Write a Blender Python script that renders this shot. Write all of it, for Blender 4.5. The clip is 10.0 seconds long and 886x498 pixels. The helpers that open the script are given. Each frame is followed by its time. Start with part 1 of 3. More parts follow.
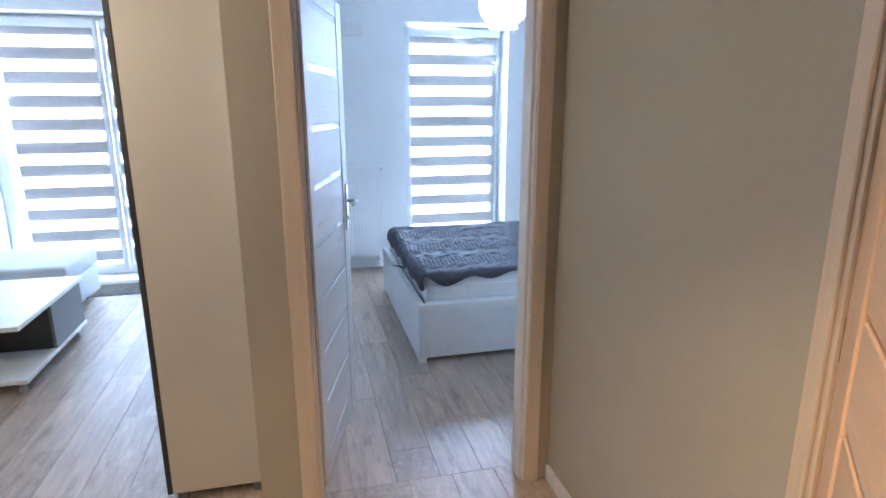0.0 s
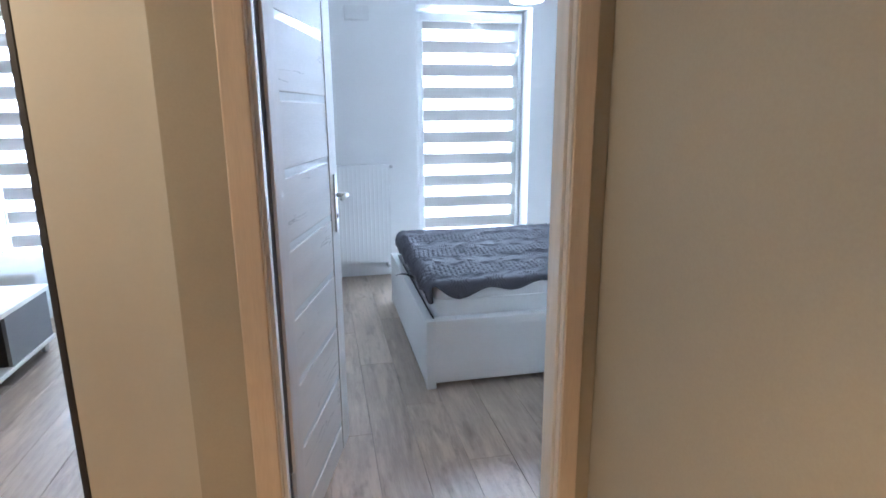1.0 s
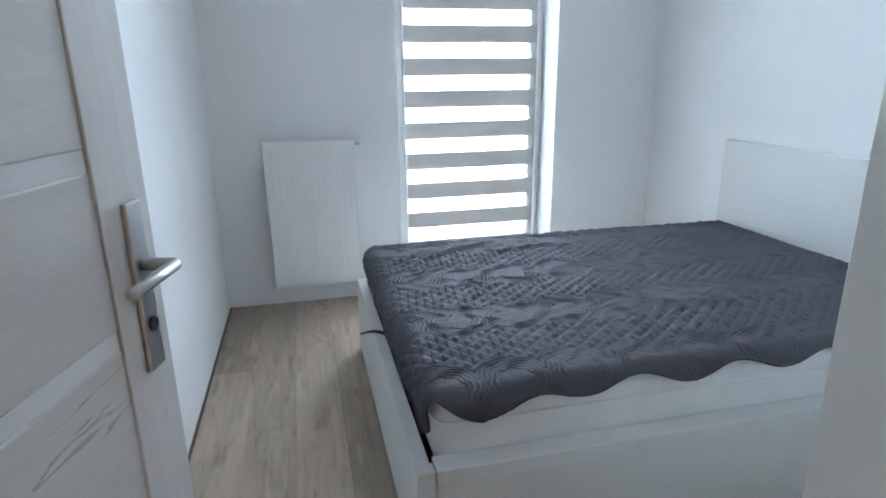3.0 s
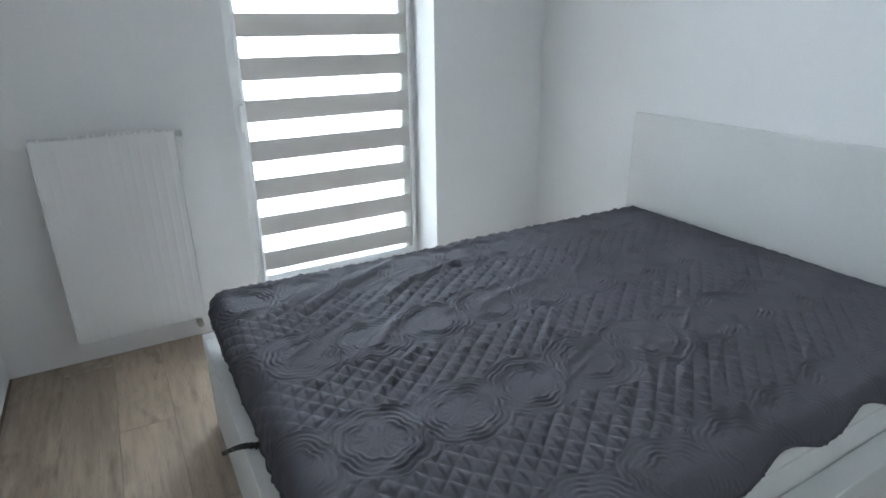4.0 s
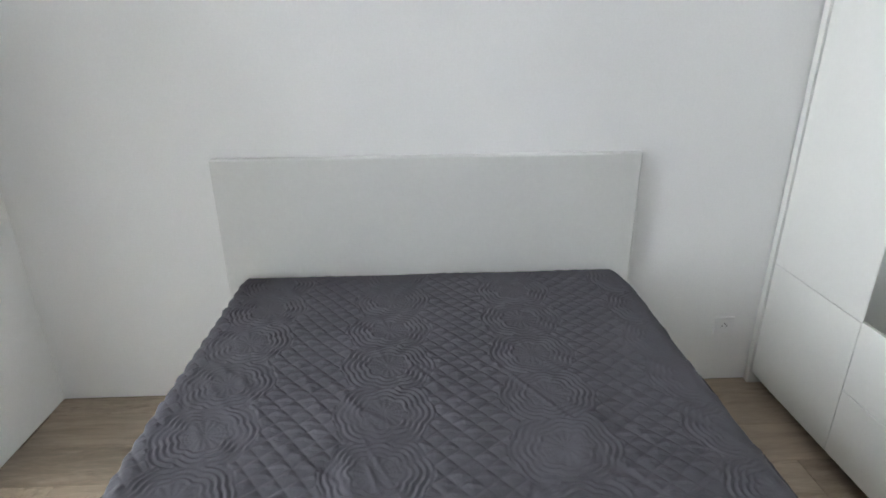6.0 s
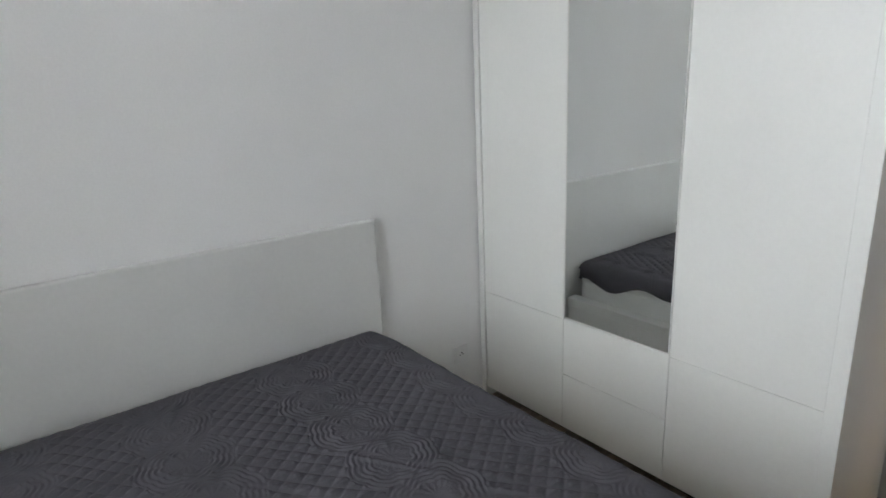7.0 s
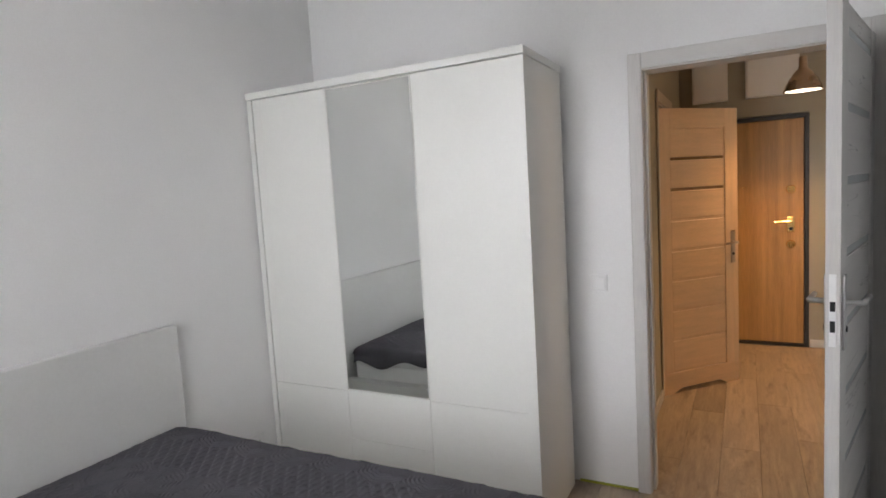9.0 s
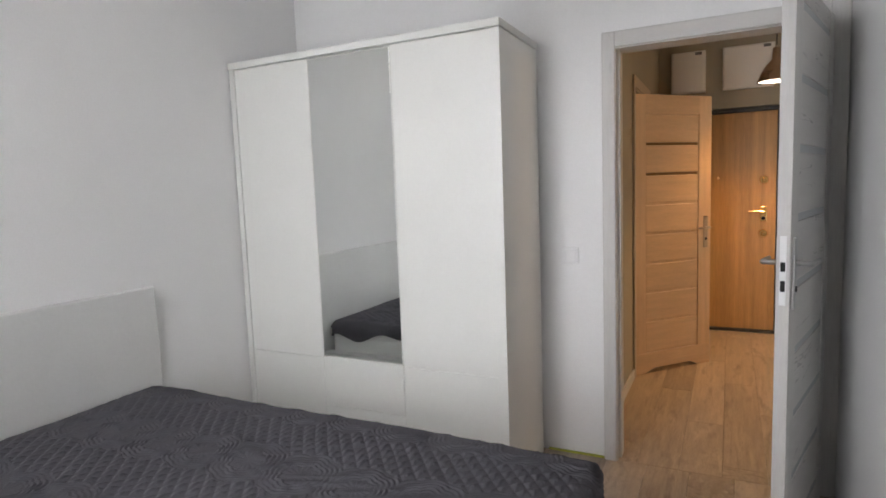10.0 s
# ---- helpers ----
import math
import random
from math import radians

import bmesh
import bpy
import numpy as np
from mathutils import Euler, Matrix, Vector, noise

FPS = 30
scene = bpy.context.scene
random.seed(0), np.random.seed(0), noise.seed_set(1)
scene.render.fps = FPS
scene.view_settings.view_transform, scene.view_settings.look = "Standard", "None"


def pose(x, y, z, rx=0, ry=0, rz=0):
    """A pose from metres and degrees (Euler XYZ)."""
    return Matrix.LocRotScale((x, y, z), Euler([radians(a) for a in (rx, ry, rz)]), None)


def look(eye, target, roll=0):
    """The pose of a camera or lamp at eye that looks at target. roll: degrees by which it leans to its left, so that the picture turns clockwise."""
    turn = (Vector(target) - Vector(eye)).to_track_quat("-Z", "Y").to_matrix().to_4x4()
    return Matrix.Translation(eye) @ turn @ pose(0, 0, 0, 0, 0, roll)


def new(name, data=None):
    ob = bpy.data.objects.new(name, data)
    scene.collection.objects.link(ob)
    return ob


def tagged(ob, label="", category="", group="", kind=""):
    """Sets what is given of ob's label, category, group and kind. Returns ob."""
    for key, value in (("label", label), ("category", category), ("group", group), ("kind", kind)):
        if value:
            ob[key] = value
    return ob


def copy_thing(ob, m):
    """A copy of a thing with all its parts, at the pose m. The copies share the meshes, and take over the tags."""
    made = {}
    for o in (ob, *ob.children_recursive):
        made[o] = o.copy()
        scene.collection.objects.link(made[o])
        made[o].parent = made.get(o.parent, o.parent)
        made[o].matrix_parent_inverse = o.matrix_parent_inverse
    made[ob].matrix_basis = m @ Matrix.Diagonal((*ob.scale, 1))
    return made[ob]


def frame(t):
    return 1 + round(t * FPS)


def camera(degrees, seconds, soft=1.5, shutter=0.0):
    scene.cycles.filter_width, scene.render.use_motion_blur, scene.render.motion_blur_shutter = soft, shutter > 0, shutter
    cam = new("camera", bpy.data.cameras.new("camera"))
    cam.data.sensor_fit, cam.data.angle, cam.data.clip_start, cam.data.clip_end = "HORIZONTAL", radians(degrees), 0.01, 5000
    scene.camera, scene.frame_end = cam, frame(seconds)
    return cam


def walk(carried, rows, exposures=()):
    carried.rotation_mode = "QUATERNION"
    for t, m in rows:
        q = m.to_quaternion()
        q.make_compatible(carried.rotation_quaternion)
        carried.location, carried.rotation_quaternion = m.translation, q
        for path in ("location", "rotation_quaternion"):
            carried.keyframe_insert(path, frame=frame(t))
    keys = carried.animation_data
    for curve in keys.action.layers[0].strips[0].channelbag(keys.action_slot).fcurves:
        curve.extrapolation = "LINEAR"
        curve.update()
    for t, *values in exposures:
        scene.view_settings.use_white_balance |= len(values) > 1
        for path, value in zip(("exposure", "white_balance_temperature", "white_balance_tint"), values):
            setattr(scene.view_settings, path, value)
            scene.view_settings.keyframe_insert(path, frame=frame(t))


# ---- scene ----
cam = camera(74.8, 10.0, soft=1.7)
PATH = [
    (0, (-0.835, -2.226, 1.575), (-0.372, -0.341, 1.091), -0.1),
    (0.5, (-0.761, -2.055, 1.505), (-0.341, -0.157, 1.033), -0.2),
    (1, (-0.671, -1.727, 1.438), (-0.275, 0.179, 0.978), -0.4),
    (1.5, (-0.632, -1.335, 1.388), (-0.213, 0.559, 0.903), -0.5),
    (2, (-0.511, -0.914, 1.34), (-0.143, 0.979, 0.81), -0.8),
    (2.2, (-0.469, -0.757, 1.337), (-0.115, 1.135, 0.793), -0.9),
    (3.3, (-0.323, 0.048, 1.369), (0.171, 1.893, 0.774), -1.3),
    (3.5, (-0.266, 0.195, 1.388), (0.266, 2.018, 0.762), -2.0),
    (4, (-0.326, 0.604, 1.398), (0.592, 2.229, 0.678), -0.6),
    (4.5, (-0.208, 0.844, 1.367), (1.1, 2.165, 0.627), 0.3),
    (5, (-0.153, 1.054, 1.472), (1.328, 2.073, 0.597), 0.6),
    (5.2, (-0.155, 1.214, 1.432), (1.441, 2.085, 0.6), 0.6),
    (6.3, (-0.155, 1.995, 1.477), (1.664, 1.573, 0.763), -1.8),
    (6.5, (-0.119, 2.047, 1.442), (1.656, 1.409, 0.774), -2.9),
    (7, (-0.074, 2.221, 1.489), (1.456, 1.048, 0.957), -2.5),
    (7.5, (-0.199, 2.414, 1.533), (1.051, 0.899, 1.153), -2.2),
    (8, (-0.218, 2.581, 1.594), (0.777, 0.869, 1.308), -2.6),
    (8.5, (-0.302, 2.71, 1.601), (0.632, 0.952, 1.414), -3.3),
    (9, (-0.399, 2.768, 1.524), (0.528, 1.007, 1.329), -3.4),
    (9.5, (-0.457, 2.824, 1.444), (0.451, 1.054, 1.236), -3.1),
    (10, (-0.476, 2.818, 1.397), (0.41, 1.037, 1.19), -2.1),
]
EXPOSURES = [(0.0, 0.58, 4560, 10), (1.0, 0.56, 4900, 10), (2.0, 0.58, 5030, 9), (3.5, -0.12, 5550, 7), (4.5, -0.18, 5850, 9), (5.0, 0.0, 5950, 10), (6.5, -0.08, 6400, 12), (7.0, -0.55, 6400, 12), (8.0, -0.68, 6600, 17), (9.0, -0.46, 6600, 16), (10.0, -0.38, 6600, 16)]
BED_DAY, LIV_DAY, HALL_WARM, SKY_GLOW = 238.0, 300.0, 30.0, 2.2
walk(cam, [(t, look(eye, target, roll)) for t, eye, target, roll in PATH], EXPOSURES)

# ---- world and light ----
world = bpy.data.worlds.new("world")
scene.world = world
world.use_nodes = True
sky = world.node_tree.nodes.new("ShaderNodeTexSky")
sky.sky_type, sky.sun_disc = "NISHITA", False
sky.sun_elevation, sky.sun_rotation = radians(40), radians(150)
world.node_tree.links.new(sky.outputs[0], world.node_tree.nodes["Background"].inputs[0])
world.node_tree.nodes["Background"].inputs[1].default_value = 0.1


def lamp(name, kind, m, energy, color, **more):
    data = bpy.data.lights.new(name, kind)
    data.energy, data.color = energy, color
    for key, value in more.items():
        if key == "size":
            data.shape, data.size, data.size_y = "RECTANGLE", *value
        if key == "spread":
            data.spread = radians(value)
        if key == "cone":
            data.spot_size, data.spot_blend = radians(value), 0.6
        if key == "radius":
            data.shadow_soft_size = value
    ob = new(name, data)
    ob.matrix_basis = m
    return ob


DAY = (0.90, 0.95, 1.0)
WARM = (1.0, 0.69, 0.36)
# daylight standing in the two window openings, outside the glass
lamp("window_daylight", "AREA", look((0.68, 3.80, 1.36), (0.20, 0, 0.45)), BED_DAY, DAY, size=(1.0, 2.2), spread=105)
lamp("window_daylight", "AREA", look((-2.45, 3.80, 1.20), (-2.45, 0, 1.0)), LIV_DAY, DAY, size=(1.7, 2.2))
lamp("pendant_or_extra_bulb", "SPOT", pose(-0.765, -2.15, 2.070), 3.35 * HALL_WARM, (1.0, 0.57, 0.22), radius=0.06, cone=124)
# extra bulb with no known lamp here, added to brighten the oak door's face
lamp("pendant_or_extra_bulb", "POINT", pose(-2.10, -0.75, 2.055), 1.35 * HALL_WARM, WARM, radius=0.045)


# ---- materials ----
def material(name, color, rough=0.5, metal=0.0, vary=0.06, scale=3.0, fine=60.0, bump=0.05, stretch=(1, 1, 1), rand=0.0, spec=0.5, dark=None, streak=0.0, knots=0.0):
    """A node material: colour with a coarse and a fine variation, roughness with wear, and fine relief."""
    m = bpy.data.materials.new(name)
    m.use_nodes = True
    nt = m.node_tree
    bsdf = nt.nodes["Principled BSDF"]
    bsdf.inputs["Metallic"].default_value = metal
    bsdf.inputs["Specular IOR Level"].default_value = spec
    tc = nt.nodes.new("ShaderNodeTexCoord")
    mp = nt.nodes.new("ShaderNodeMapping")
    mp.inputs["Scale"].default_value = stretch
    nt.links.new(tc.outputs["Object"], mp.inputs["Vector"])
    info = nt.nodes.new("ShaderNodeObjectInfo")
    if rand:
        off = nt.nodes.new("ShaderNodeVectorMath")
        off.operation = "SCALE"
        off.inputs[0].default_value = (7.0, 13.0, 5.0)
        nt.links.new(info.outputs["Random"], off.inputs["Scale"])
        nt.links.new(off.outputs[0], mp.inputs["Location"])

    def noise_node(s, detail):
        n = nt.nodes.new("ShaderNodeTexNoise")
        n.inputs["Scale"].default_value, n.inputs["Detail"].default_value = s, detail
        nt.links.new(mp.outputs[0], n.inputs["Vector"])
        return n

    def math_node(op, a, b):
        n = nt.nodes.new("ShaderNodeMath")
        n.operation = op
        for i, v in enumerate((a, b)):
            if isinstance(v, (int, float)):
                n.inputs[i].default_value = v
            else:
                nt.links.new(v, n.inputs[i])
        return n.outputs[0]

    coarse, grain = noise_node(scale, 4), noise_node(fine, 5)
    both = math_node("ADD", math_node("MULTIPLY", coarse.outputs[0], 0.6), math_node("MULTIPLY", grain.outputs[0], 0.4))
    if rand:
        both = math_node("ADD", both, math_node("MULTIPLY", math_node("SUBTRACT", info.outputs["Random"], 0.5), rand))
    ramp = nt.nodes.new("ShaderNodeValToRGB")
    low = dark or tuple(c * (1 - 2 * vary) for c in color)
    ramp.color_ramp.elements[0].position, ramp.color_ramp.elements[1].position = 0.3, 0.7
    ramp.color_ramp.elements[0].color = (*low, 1)
    ramp.color_ramp.elements[1].color = (*[min(1, c * (1 + vary)) for c in color], 1)
    nt.links.new(both, ramp.inputs[0])
    out = ramp.outputs[0]
    if streak:
        # thin dark cracks along the grain
        cr = noise_node(scale * 2.2, 3)
        line = math_node("ABSOLUTE", math_node("SUBTRACT", cr.outputs[0], 0.5), 0)
        gate = noise_node(scale * 0.8, 2)
        mask = math_node("MULTIPLY", math_node("LESS_THAN", line, 0.012), math_node("GREATER_THAN", gate.outputs[0], 0.60))
        mix = nt.nodes.new("ShaderNodeMix")
        mix.data_type = "RGBA"
        nt.links.new(math_node("MULTIPLY", mask, streak), mix.inputs["Factor"])
        nt.links.new(out, mix.inputs[6])
        mix.inputs[7].default_value = (*[c * 0.35 for c in color], 1)
        out = mix.outputs[2]
    if knots:
        # sparse darker flames round the knots, and pale ones beside them
        for stretch_by, shift, low_at, high_at, tone, amount in (((20, 4.0, 1), 1.0, 0.56, 0.74, 0.42, knots), ((15, 2.2, 1), 1.7, 0.56, 0.70, 1.42, 0.75 * knots), ((7, 1.1, 1), 2.3, 0.45, 0.70, 0.72, 0.6 * knots)):
            long = nt.nodes.new("ShaderNodeMapping")
            long.inputs["Scale"].default_value = stretch_by
            nt.links.new(tc.outputs["Object"], long.inputs["Vector"])
            away = nt.nodes.new("ShaderNodeVectorMath")
            away.operation = "SCALE"
            away.inputs["Scale"].default_value = shift
            nt.links.new(off.outputs[0], away.inputs[0])
            nt.links.new(away.outputs[0], long.inputs["Location"])
            flame = noise_node(1.0, 4)
            nt.links.new(long.outputs[0], flame.inputs["Vector"])
            fade = nt.nodes.new("ShaderNodeMapRange")
            fade.inputs["From Min"].default_value, fade.inputs["From Max"].default_value = low_at, high_at
            nt.links.new(flame.outputs[0], fade.inputs["Value"])
            mix = nt.nodes.new("ShaderNodeMix")
            mix.data_type = "RGBA"
            nt.links.new(math_node("MULTIPLY", fade.outputs[0], amount), mix.inputs["Factor"])
            nt.links.new(out, mix.inputs[6])
            mix.inputs[7].default_value = (*[c * tone for c in color], 1)
            out = mix.outputs[2]
    nt.links.new(out, bsdf.inputs["Base Color"])
    nt.links.new(math_node("ADD", math_node("MULTIPLY", coarse.outputs[0], 0.12), rough - 0.06), bsdf.inputs["Roughness"])
    if bump:
        b = nt.nodes.new("ShaderNodeBump")
        b.inputs["Strength"].default_value, b.inputs["Distance"].default_value = bump, 0.01
        nt.links.new(both, b.inputs["Height"])
        nt.links.new(b.outputs[0], bsdf.inputs["Normal"])
    return m


def cloth_screen(name, color, clear, through_light):
    """Blind fabric: partly open weave, partly light shining through, the rest plain cloth."""
    m = bpy.data.materials.new(name)
    m.use_nodes = True
    nt = m.node_tree
    nt.nodes.remove(nt.nodes["Principled BSDF"])
    weave = nt.nodes.new("ShaderNodeTexNoise")
    weave.inputs["Scale"].default_value = 300
    ramp = nt.nodes.new("ShaderNodeValToRGB")
    ramp.color_ramp.elements[0].color = (*[c * 0.85 for c in color], 1)
    ramp.color_ramp.elements[1].color = (*color, 1)
    nt.links.new(weave.outputs[0], ramp.inputs[0])
    dif, tra, cle = (nt.nodes.new("ShaderNodeBsdf" + k) for k in ("Diffuse", "Translucent", "Transparent"))
    for n in (dif, tra):
        nt.links.new(ramp.outputs[0], n.inputs[0])
    a, b = nt.nodes.new("ShaderNodeMixShader"), nt.nodes.new("ShaderNodeMixShader")
    a.inputs[0].default_value, b.inputs[0].default_value = through_light, clear
    nt.links.new(dif.outputs[0], a.inputs[1])
    nt.links.new(tra.outputs[0], a.inputs[2])
    nt.links.new(a.outputs[0], b.inputs[1])
    nt.links.new(cle.outputs[0], b.inputs[2])
    nt.links.new(b.outputs[0], nt.nodes["Material Output"].inputs[0])
    return m


def glowing(name, color, strength):
    m = material(name, (0.8, 0.8, 0.78), 0.3)
    bsdf = m.node_tree.nodes["Principled BSDF"]
    bsdf.inputs["Emission Color"].default_value = (*color, 1)
    bsdf.inputs["Emission Strength"].default_value = strength
    return m


def clear_glass(name, rough=0.0, color=(1, 1, 1)):
    m = material(name, color, max(rough, 0.06), bump=0, vary=0.0)
    bsdf = m.node_tree.nodes["Principled BSDF"]
    bsdf.inputs["Transmission Weight"].default_value = 1.0
    bsdf.inputs["IOR"].default_value = 1.45
    return m


M_WALL = material("white_wall_paint", (0.86, 0.86, 0.85), 0.75, vary=0.03, scale=1.4, fine=140, bump=0.03, spec=0.3)
M_CEIL = material("ceiling_paint", (0.88, 0.88, 0.87), 0.8, vary=0.02, scale=1.2, fine=140, bump=0.05, spec=0.2)
M_HALL = material("beige_hall_paint", (0.372, 0.338, 0.266), 0.75, vary=0.04, scale=1.6, fine=150, bump=0.03, spec=0.3)
M_PLANK = material("oak_laminate", (0.405, 0.322, 0.243), 0.40, vary=0.17, scale=4.0, fine=22, bump=0.02, stretch=(11, 0.8, 6), rand=0.30, streak=0.45, knots=0.75)
M_JOINT = material("floor_joint", (0.19, 0.15, 0.115), 0.9)
M_WHITEWOOD = material("white_stained_wood", (0.64, 0.625, 0.60), 0.58, vary=0.06, scale=4.0, fine=40, bump=0.03, stretch=(7, 7, 0.5), streak=0.12)
M_WHITEWOOD_X = material("white_stained_wood_across", (0.64, 0.625, 0.60), 0.58, vary=0.06, scale=1.5, fine=40, bump=0.02, stretch=(0.8, 9, 9), rand=0.12, streak=0.5)
# tan between the white stain and the oak veneer
M_CASING = material("tan_wood_casing", (0.55, 0.455, 0.345), 0.45, vary=0.07, scale=4.0, fine=40, bump=0.03, stretch=(7, 7, 0.5), streak=0.1)
M_OAK = material("light_oak_veneer", (0.72, 0.49, 0.295), 0.42, vary=0.08, scale=4.0, fine=45, bump=0.03, stretch=(7, 7, 0.7))
M_OAK_X = material("light_oak_veneer_across", (0.72, 0.49, 0.295), 0.42, vary=0.08, scale=4.0, fine=45, bump=0.03, stretch=(0.7, 7, 7), rand=0.15)
M_OAK_ENTRY = material("golden_oak_veneer", (0.48, 0.265, 0.095), 0.36, vary=0.2, scale=2.2, fine=30, bump=0.02, stretch=(9, 9, 0.35))
M_LACQ = material("white_lacquer", (0.78, 0.78, 0.74), 0.33, vary=0.02, scale=2.0, fine=90, bump=0.015)
M_BEDWHITE = material("white_bed_foil", (0.70, 0.70, 0.68), 0.4, vary=0.03, scale=2.5, fine=90, bump=0.02)
M_MATT = material("white_mattress_ticking", (0.74, 0.74, 0.72), 0.9, vary=0.05, scale=5.0, fine=220, bump=0.25, spec=0.1)
M_COVER = material("slate_microfibre", (0.080, 0.077, 0.088), 0.72, vary=0.12, scale=6.0, fine=320, bump=0.22, spec=0.2)
M_PVC = material("white_pvc", (0.82, 0.82, 0.81), 0.3, vary=0.02, scale=3.0, fine=80, bump=0.01)
M_ENAMEL = material("white_enamel", (0.80, 0.80, 0.79), 0.3, vary=0.02, scale=3.0, fine=70, bump=0.01)
M_CHROME = material("brushed_nickel", (0.55, 0.55, 0.54), 0.3, 1.0, vary=0.05, fine=200, bump=0.02)
M_BRASS = material("polished_brass", (0.78, 0.54, 0.22), 0.22, 1.0, vary=0.06, fine=120, bump=0.02)
M_BRONZE = material("brushed_bronze", (0.52, 0.40, 0.29), 0.28, 1.0, vary=0.12, scale=4, fine=180, bump=0.03)
M_BLACK = material("black_metal", (0.025, 0.025, 0.025), 0.4, vary=0.2, fine=90, bump=0.03)
M_GAP = material("dark_gap", (0.02, 0.02, 0.02), 0.9)
M_MIRROR = material("mirror_silver", (0.86, 0.88, 0.87), 0.08, 1.0, vary=0.0, bump=0)
M_MIRROR.node_tree.nodes["Principled BSDF"].inputs["Roughness"].default_value = 0.01
for link in list(M_MIRROR.node_tree.links):
    if link.to_socket.name == "Roughness":
        M_MIRROR.node_tree.links.remove(link)
M_GLASS = clear_glass("window_glass")
M_FROST = clear_glass("frosted_glass", 0.16, (0.93, 0.97, 0.98))
M_FROST.node_tree.nodes["Principled BSDF"].inputs["Transmission Weight"].default_value = 0.12
M_SHEER = cloth_screen("sheer_blind_band", (0.92, 0.92, 0.87), 0.46, 0.40)
M_BAND = cloth_screen("grey_blind_band", (0.50, 0.48, 0.45), 0.0, 0.10)
M_SOFA = material("pale_grey_upholstery", (0.62, 0.64, 0.66), 0.85, vary=0.06, scale=4, fine=260, bump=0.2, spec=0.15)
M_PILLOW = material("dark_grey_upholstery", (0.10, 0.10, 0.12), 0.85, vary=0.1, scale=4, fine=260, bump=0.25, spec=0.15)
M_CABFRONT = material("sand_panel", (0.47, 0.435, 0.36), 0.5, vary=0.02, scale=2, fine=90, bump=0.01)
M_GREYPANEL = material("graphite_panel", (0.16, 0.165, 0.18), 0.45, vary=0.06, scale=3, fine=90, bump=0.02)
M_DARKPANEL = material("black_brown_panel", (0.03, 0.027, 0.026), 0.5, vary=0.1, scale=3, fine=90, bump=0.02)
M_MAT = material("brown_doormat", (0.17, 0.15, 0.13), 0.95, vary=0.25, scale=20, fine=260, bump=0.5, spec=0.1)
M_STRAP = material("black_webbing", (0.03, 0.03, 0.03), 0.8, vary=0.2, fine=300, bump=0.2)
M_BROWNGLASS = material("brown_glass", (0.22, 0.13, 0.06), 0.15, vary=0.05, bump=0)
M_HINGE_SHADE = material("hinge_gap_shade", (0.09, 0.09, 0.095), 0.7, vary=0.1, fine=120, bump=0.05)
M_FOAM = material("yellow_green_foam", (0.42, 0.42, 0.06), 0.85, vary=0.15, scale=12, fine=150, bump=0.2)
M_SKYGLOW = glowing("bright_overcast", (0.93, 0.96, 1.0), SKY_GLOW)
M_SHADE = glowing("white_opal_glass", (1.0, 0.97, 0.92), 3.2)
M_BULB = glowing("pendant_diffuser", (1.0, 0.88, 0.70), 6.0)


# ---- building helpers ----
def box(bm, a, b, bevel=0.0):
    """A box between two corners, its edges rounded by bevel."""
    lo, hi = [min(p, q) for p, q in zip(a, b)], [max(p, q) for p, q in zip(a, b)]
    m = Matrix.Translation([(p + q) / 2 for p, q in zip(lo, hi)]) @ Matrix.Diagonal((*[q - p for p, q in zip(lo, hi)], 1))
    made = bmesh.ops.create_cube(bm, size=1.0, matrix=m)
    if bevel:
        edges = list({e for v in made["verts"] for e in v.link_edges})
        bmesh.ops.bevel(bm, geom=edges, offset=bevel, segments=2, affect="EDGES", profile=0.5)
    return bm


def boxes(*pairs, bevel=0.0):
    bm = bmesh.new()
    for a, b in pairs:
        box(bm, a, b, bevel)
    return bm


def tube(bm, a, b, r1, r2=None, seg=20):
    a, b = Vector(a), Vector(b)
    m = Matrix.Translation((a + b) / 2) @ (b - a).to_track_quat("Z", "Y").to_matrix().to_4x4()
    bmesh.ops.create_cone(bm, cap_ends=True, segments=seg, radius1=r1, radius2=r1 if r2 is None else r2, depth=(b - a).length, matrix=m)
    return bm


def lathe(profile, centre, seg=40):
    """A turned shape: (radius, height) pairs round the vertical through centre."""
    bm = bmesh.new()
    rings = []
    for r, z in profile:
        rings.append([bm.verts.new((centre[0] + r * math.cos(k * math.tau / seg), centre[1] + r * math.sin(k * math.tau / seg), centre[2] + z)) for k in range(seg)])
    for p, q in zip(rings, rings[1:]):
        for k in range(seg):
            bm.faces.new((p[k], p[(k + 1) % seg], q[(k + 1) % seg], q[k]))
    return bm


def link_mesh(name, bm, mat, smooth=False):
    bmesh.ops.recalc_face_normals(bm, faces=bm.faces)
    data = bpy.data.meshes.new(name)
    bm.to_mesh(data)
    bm.free()
    data.materials.append(mat)
    if smooth:
        for p in data.polygons:
            p.use_smooth = True
    return new(name, data)


def thing(name, at, label, category, group="", turn=0.0, kind=""):
    ob = new(name)
    ob.empty_display_size = 0.1
    ob.matrix_basis = pose(*at, 0, 0, turn)
    return tagged(ob, label, category, group, kind)


def part(name, bm, mat, parent, label="", local=False, smooth=False):
    """One mesh under a thing or a part. Coordinates are the world's, or the thing's own where local."""
    root = parent
    while root.parent:
        root = root.parent
    if not local:
        bm.transform(root.matrix_basis.inverted())
    ob = link_mesh(name, bm, mat, smooth)
    ob.parent = parent
    return tagged(ob, label)


def setting(name, bm, mat, label, category):
    return tagged(link_mesh(name, bm, mat), label, category, kind="structure")


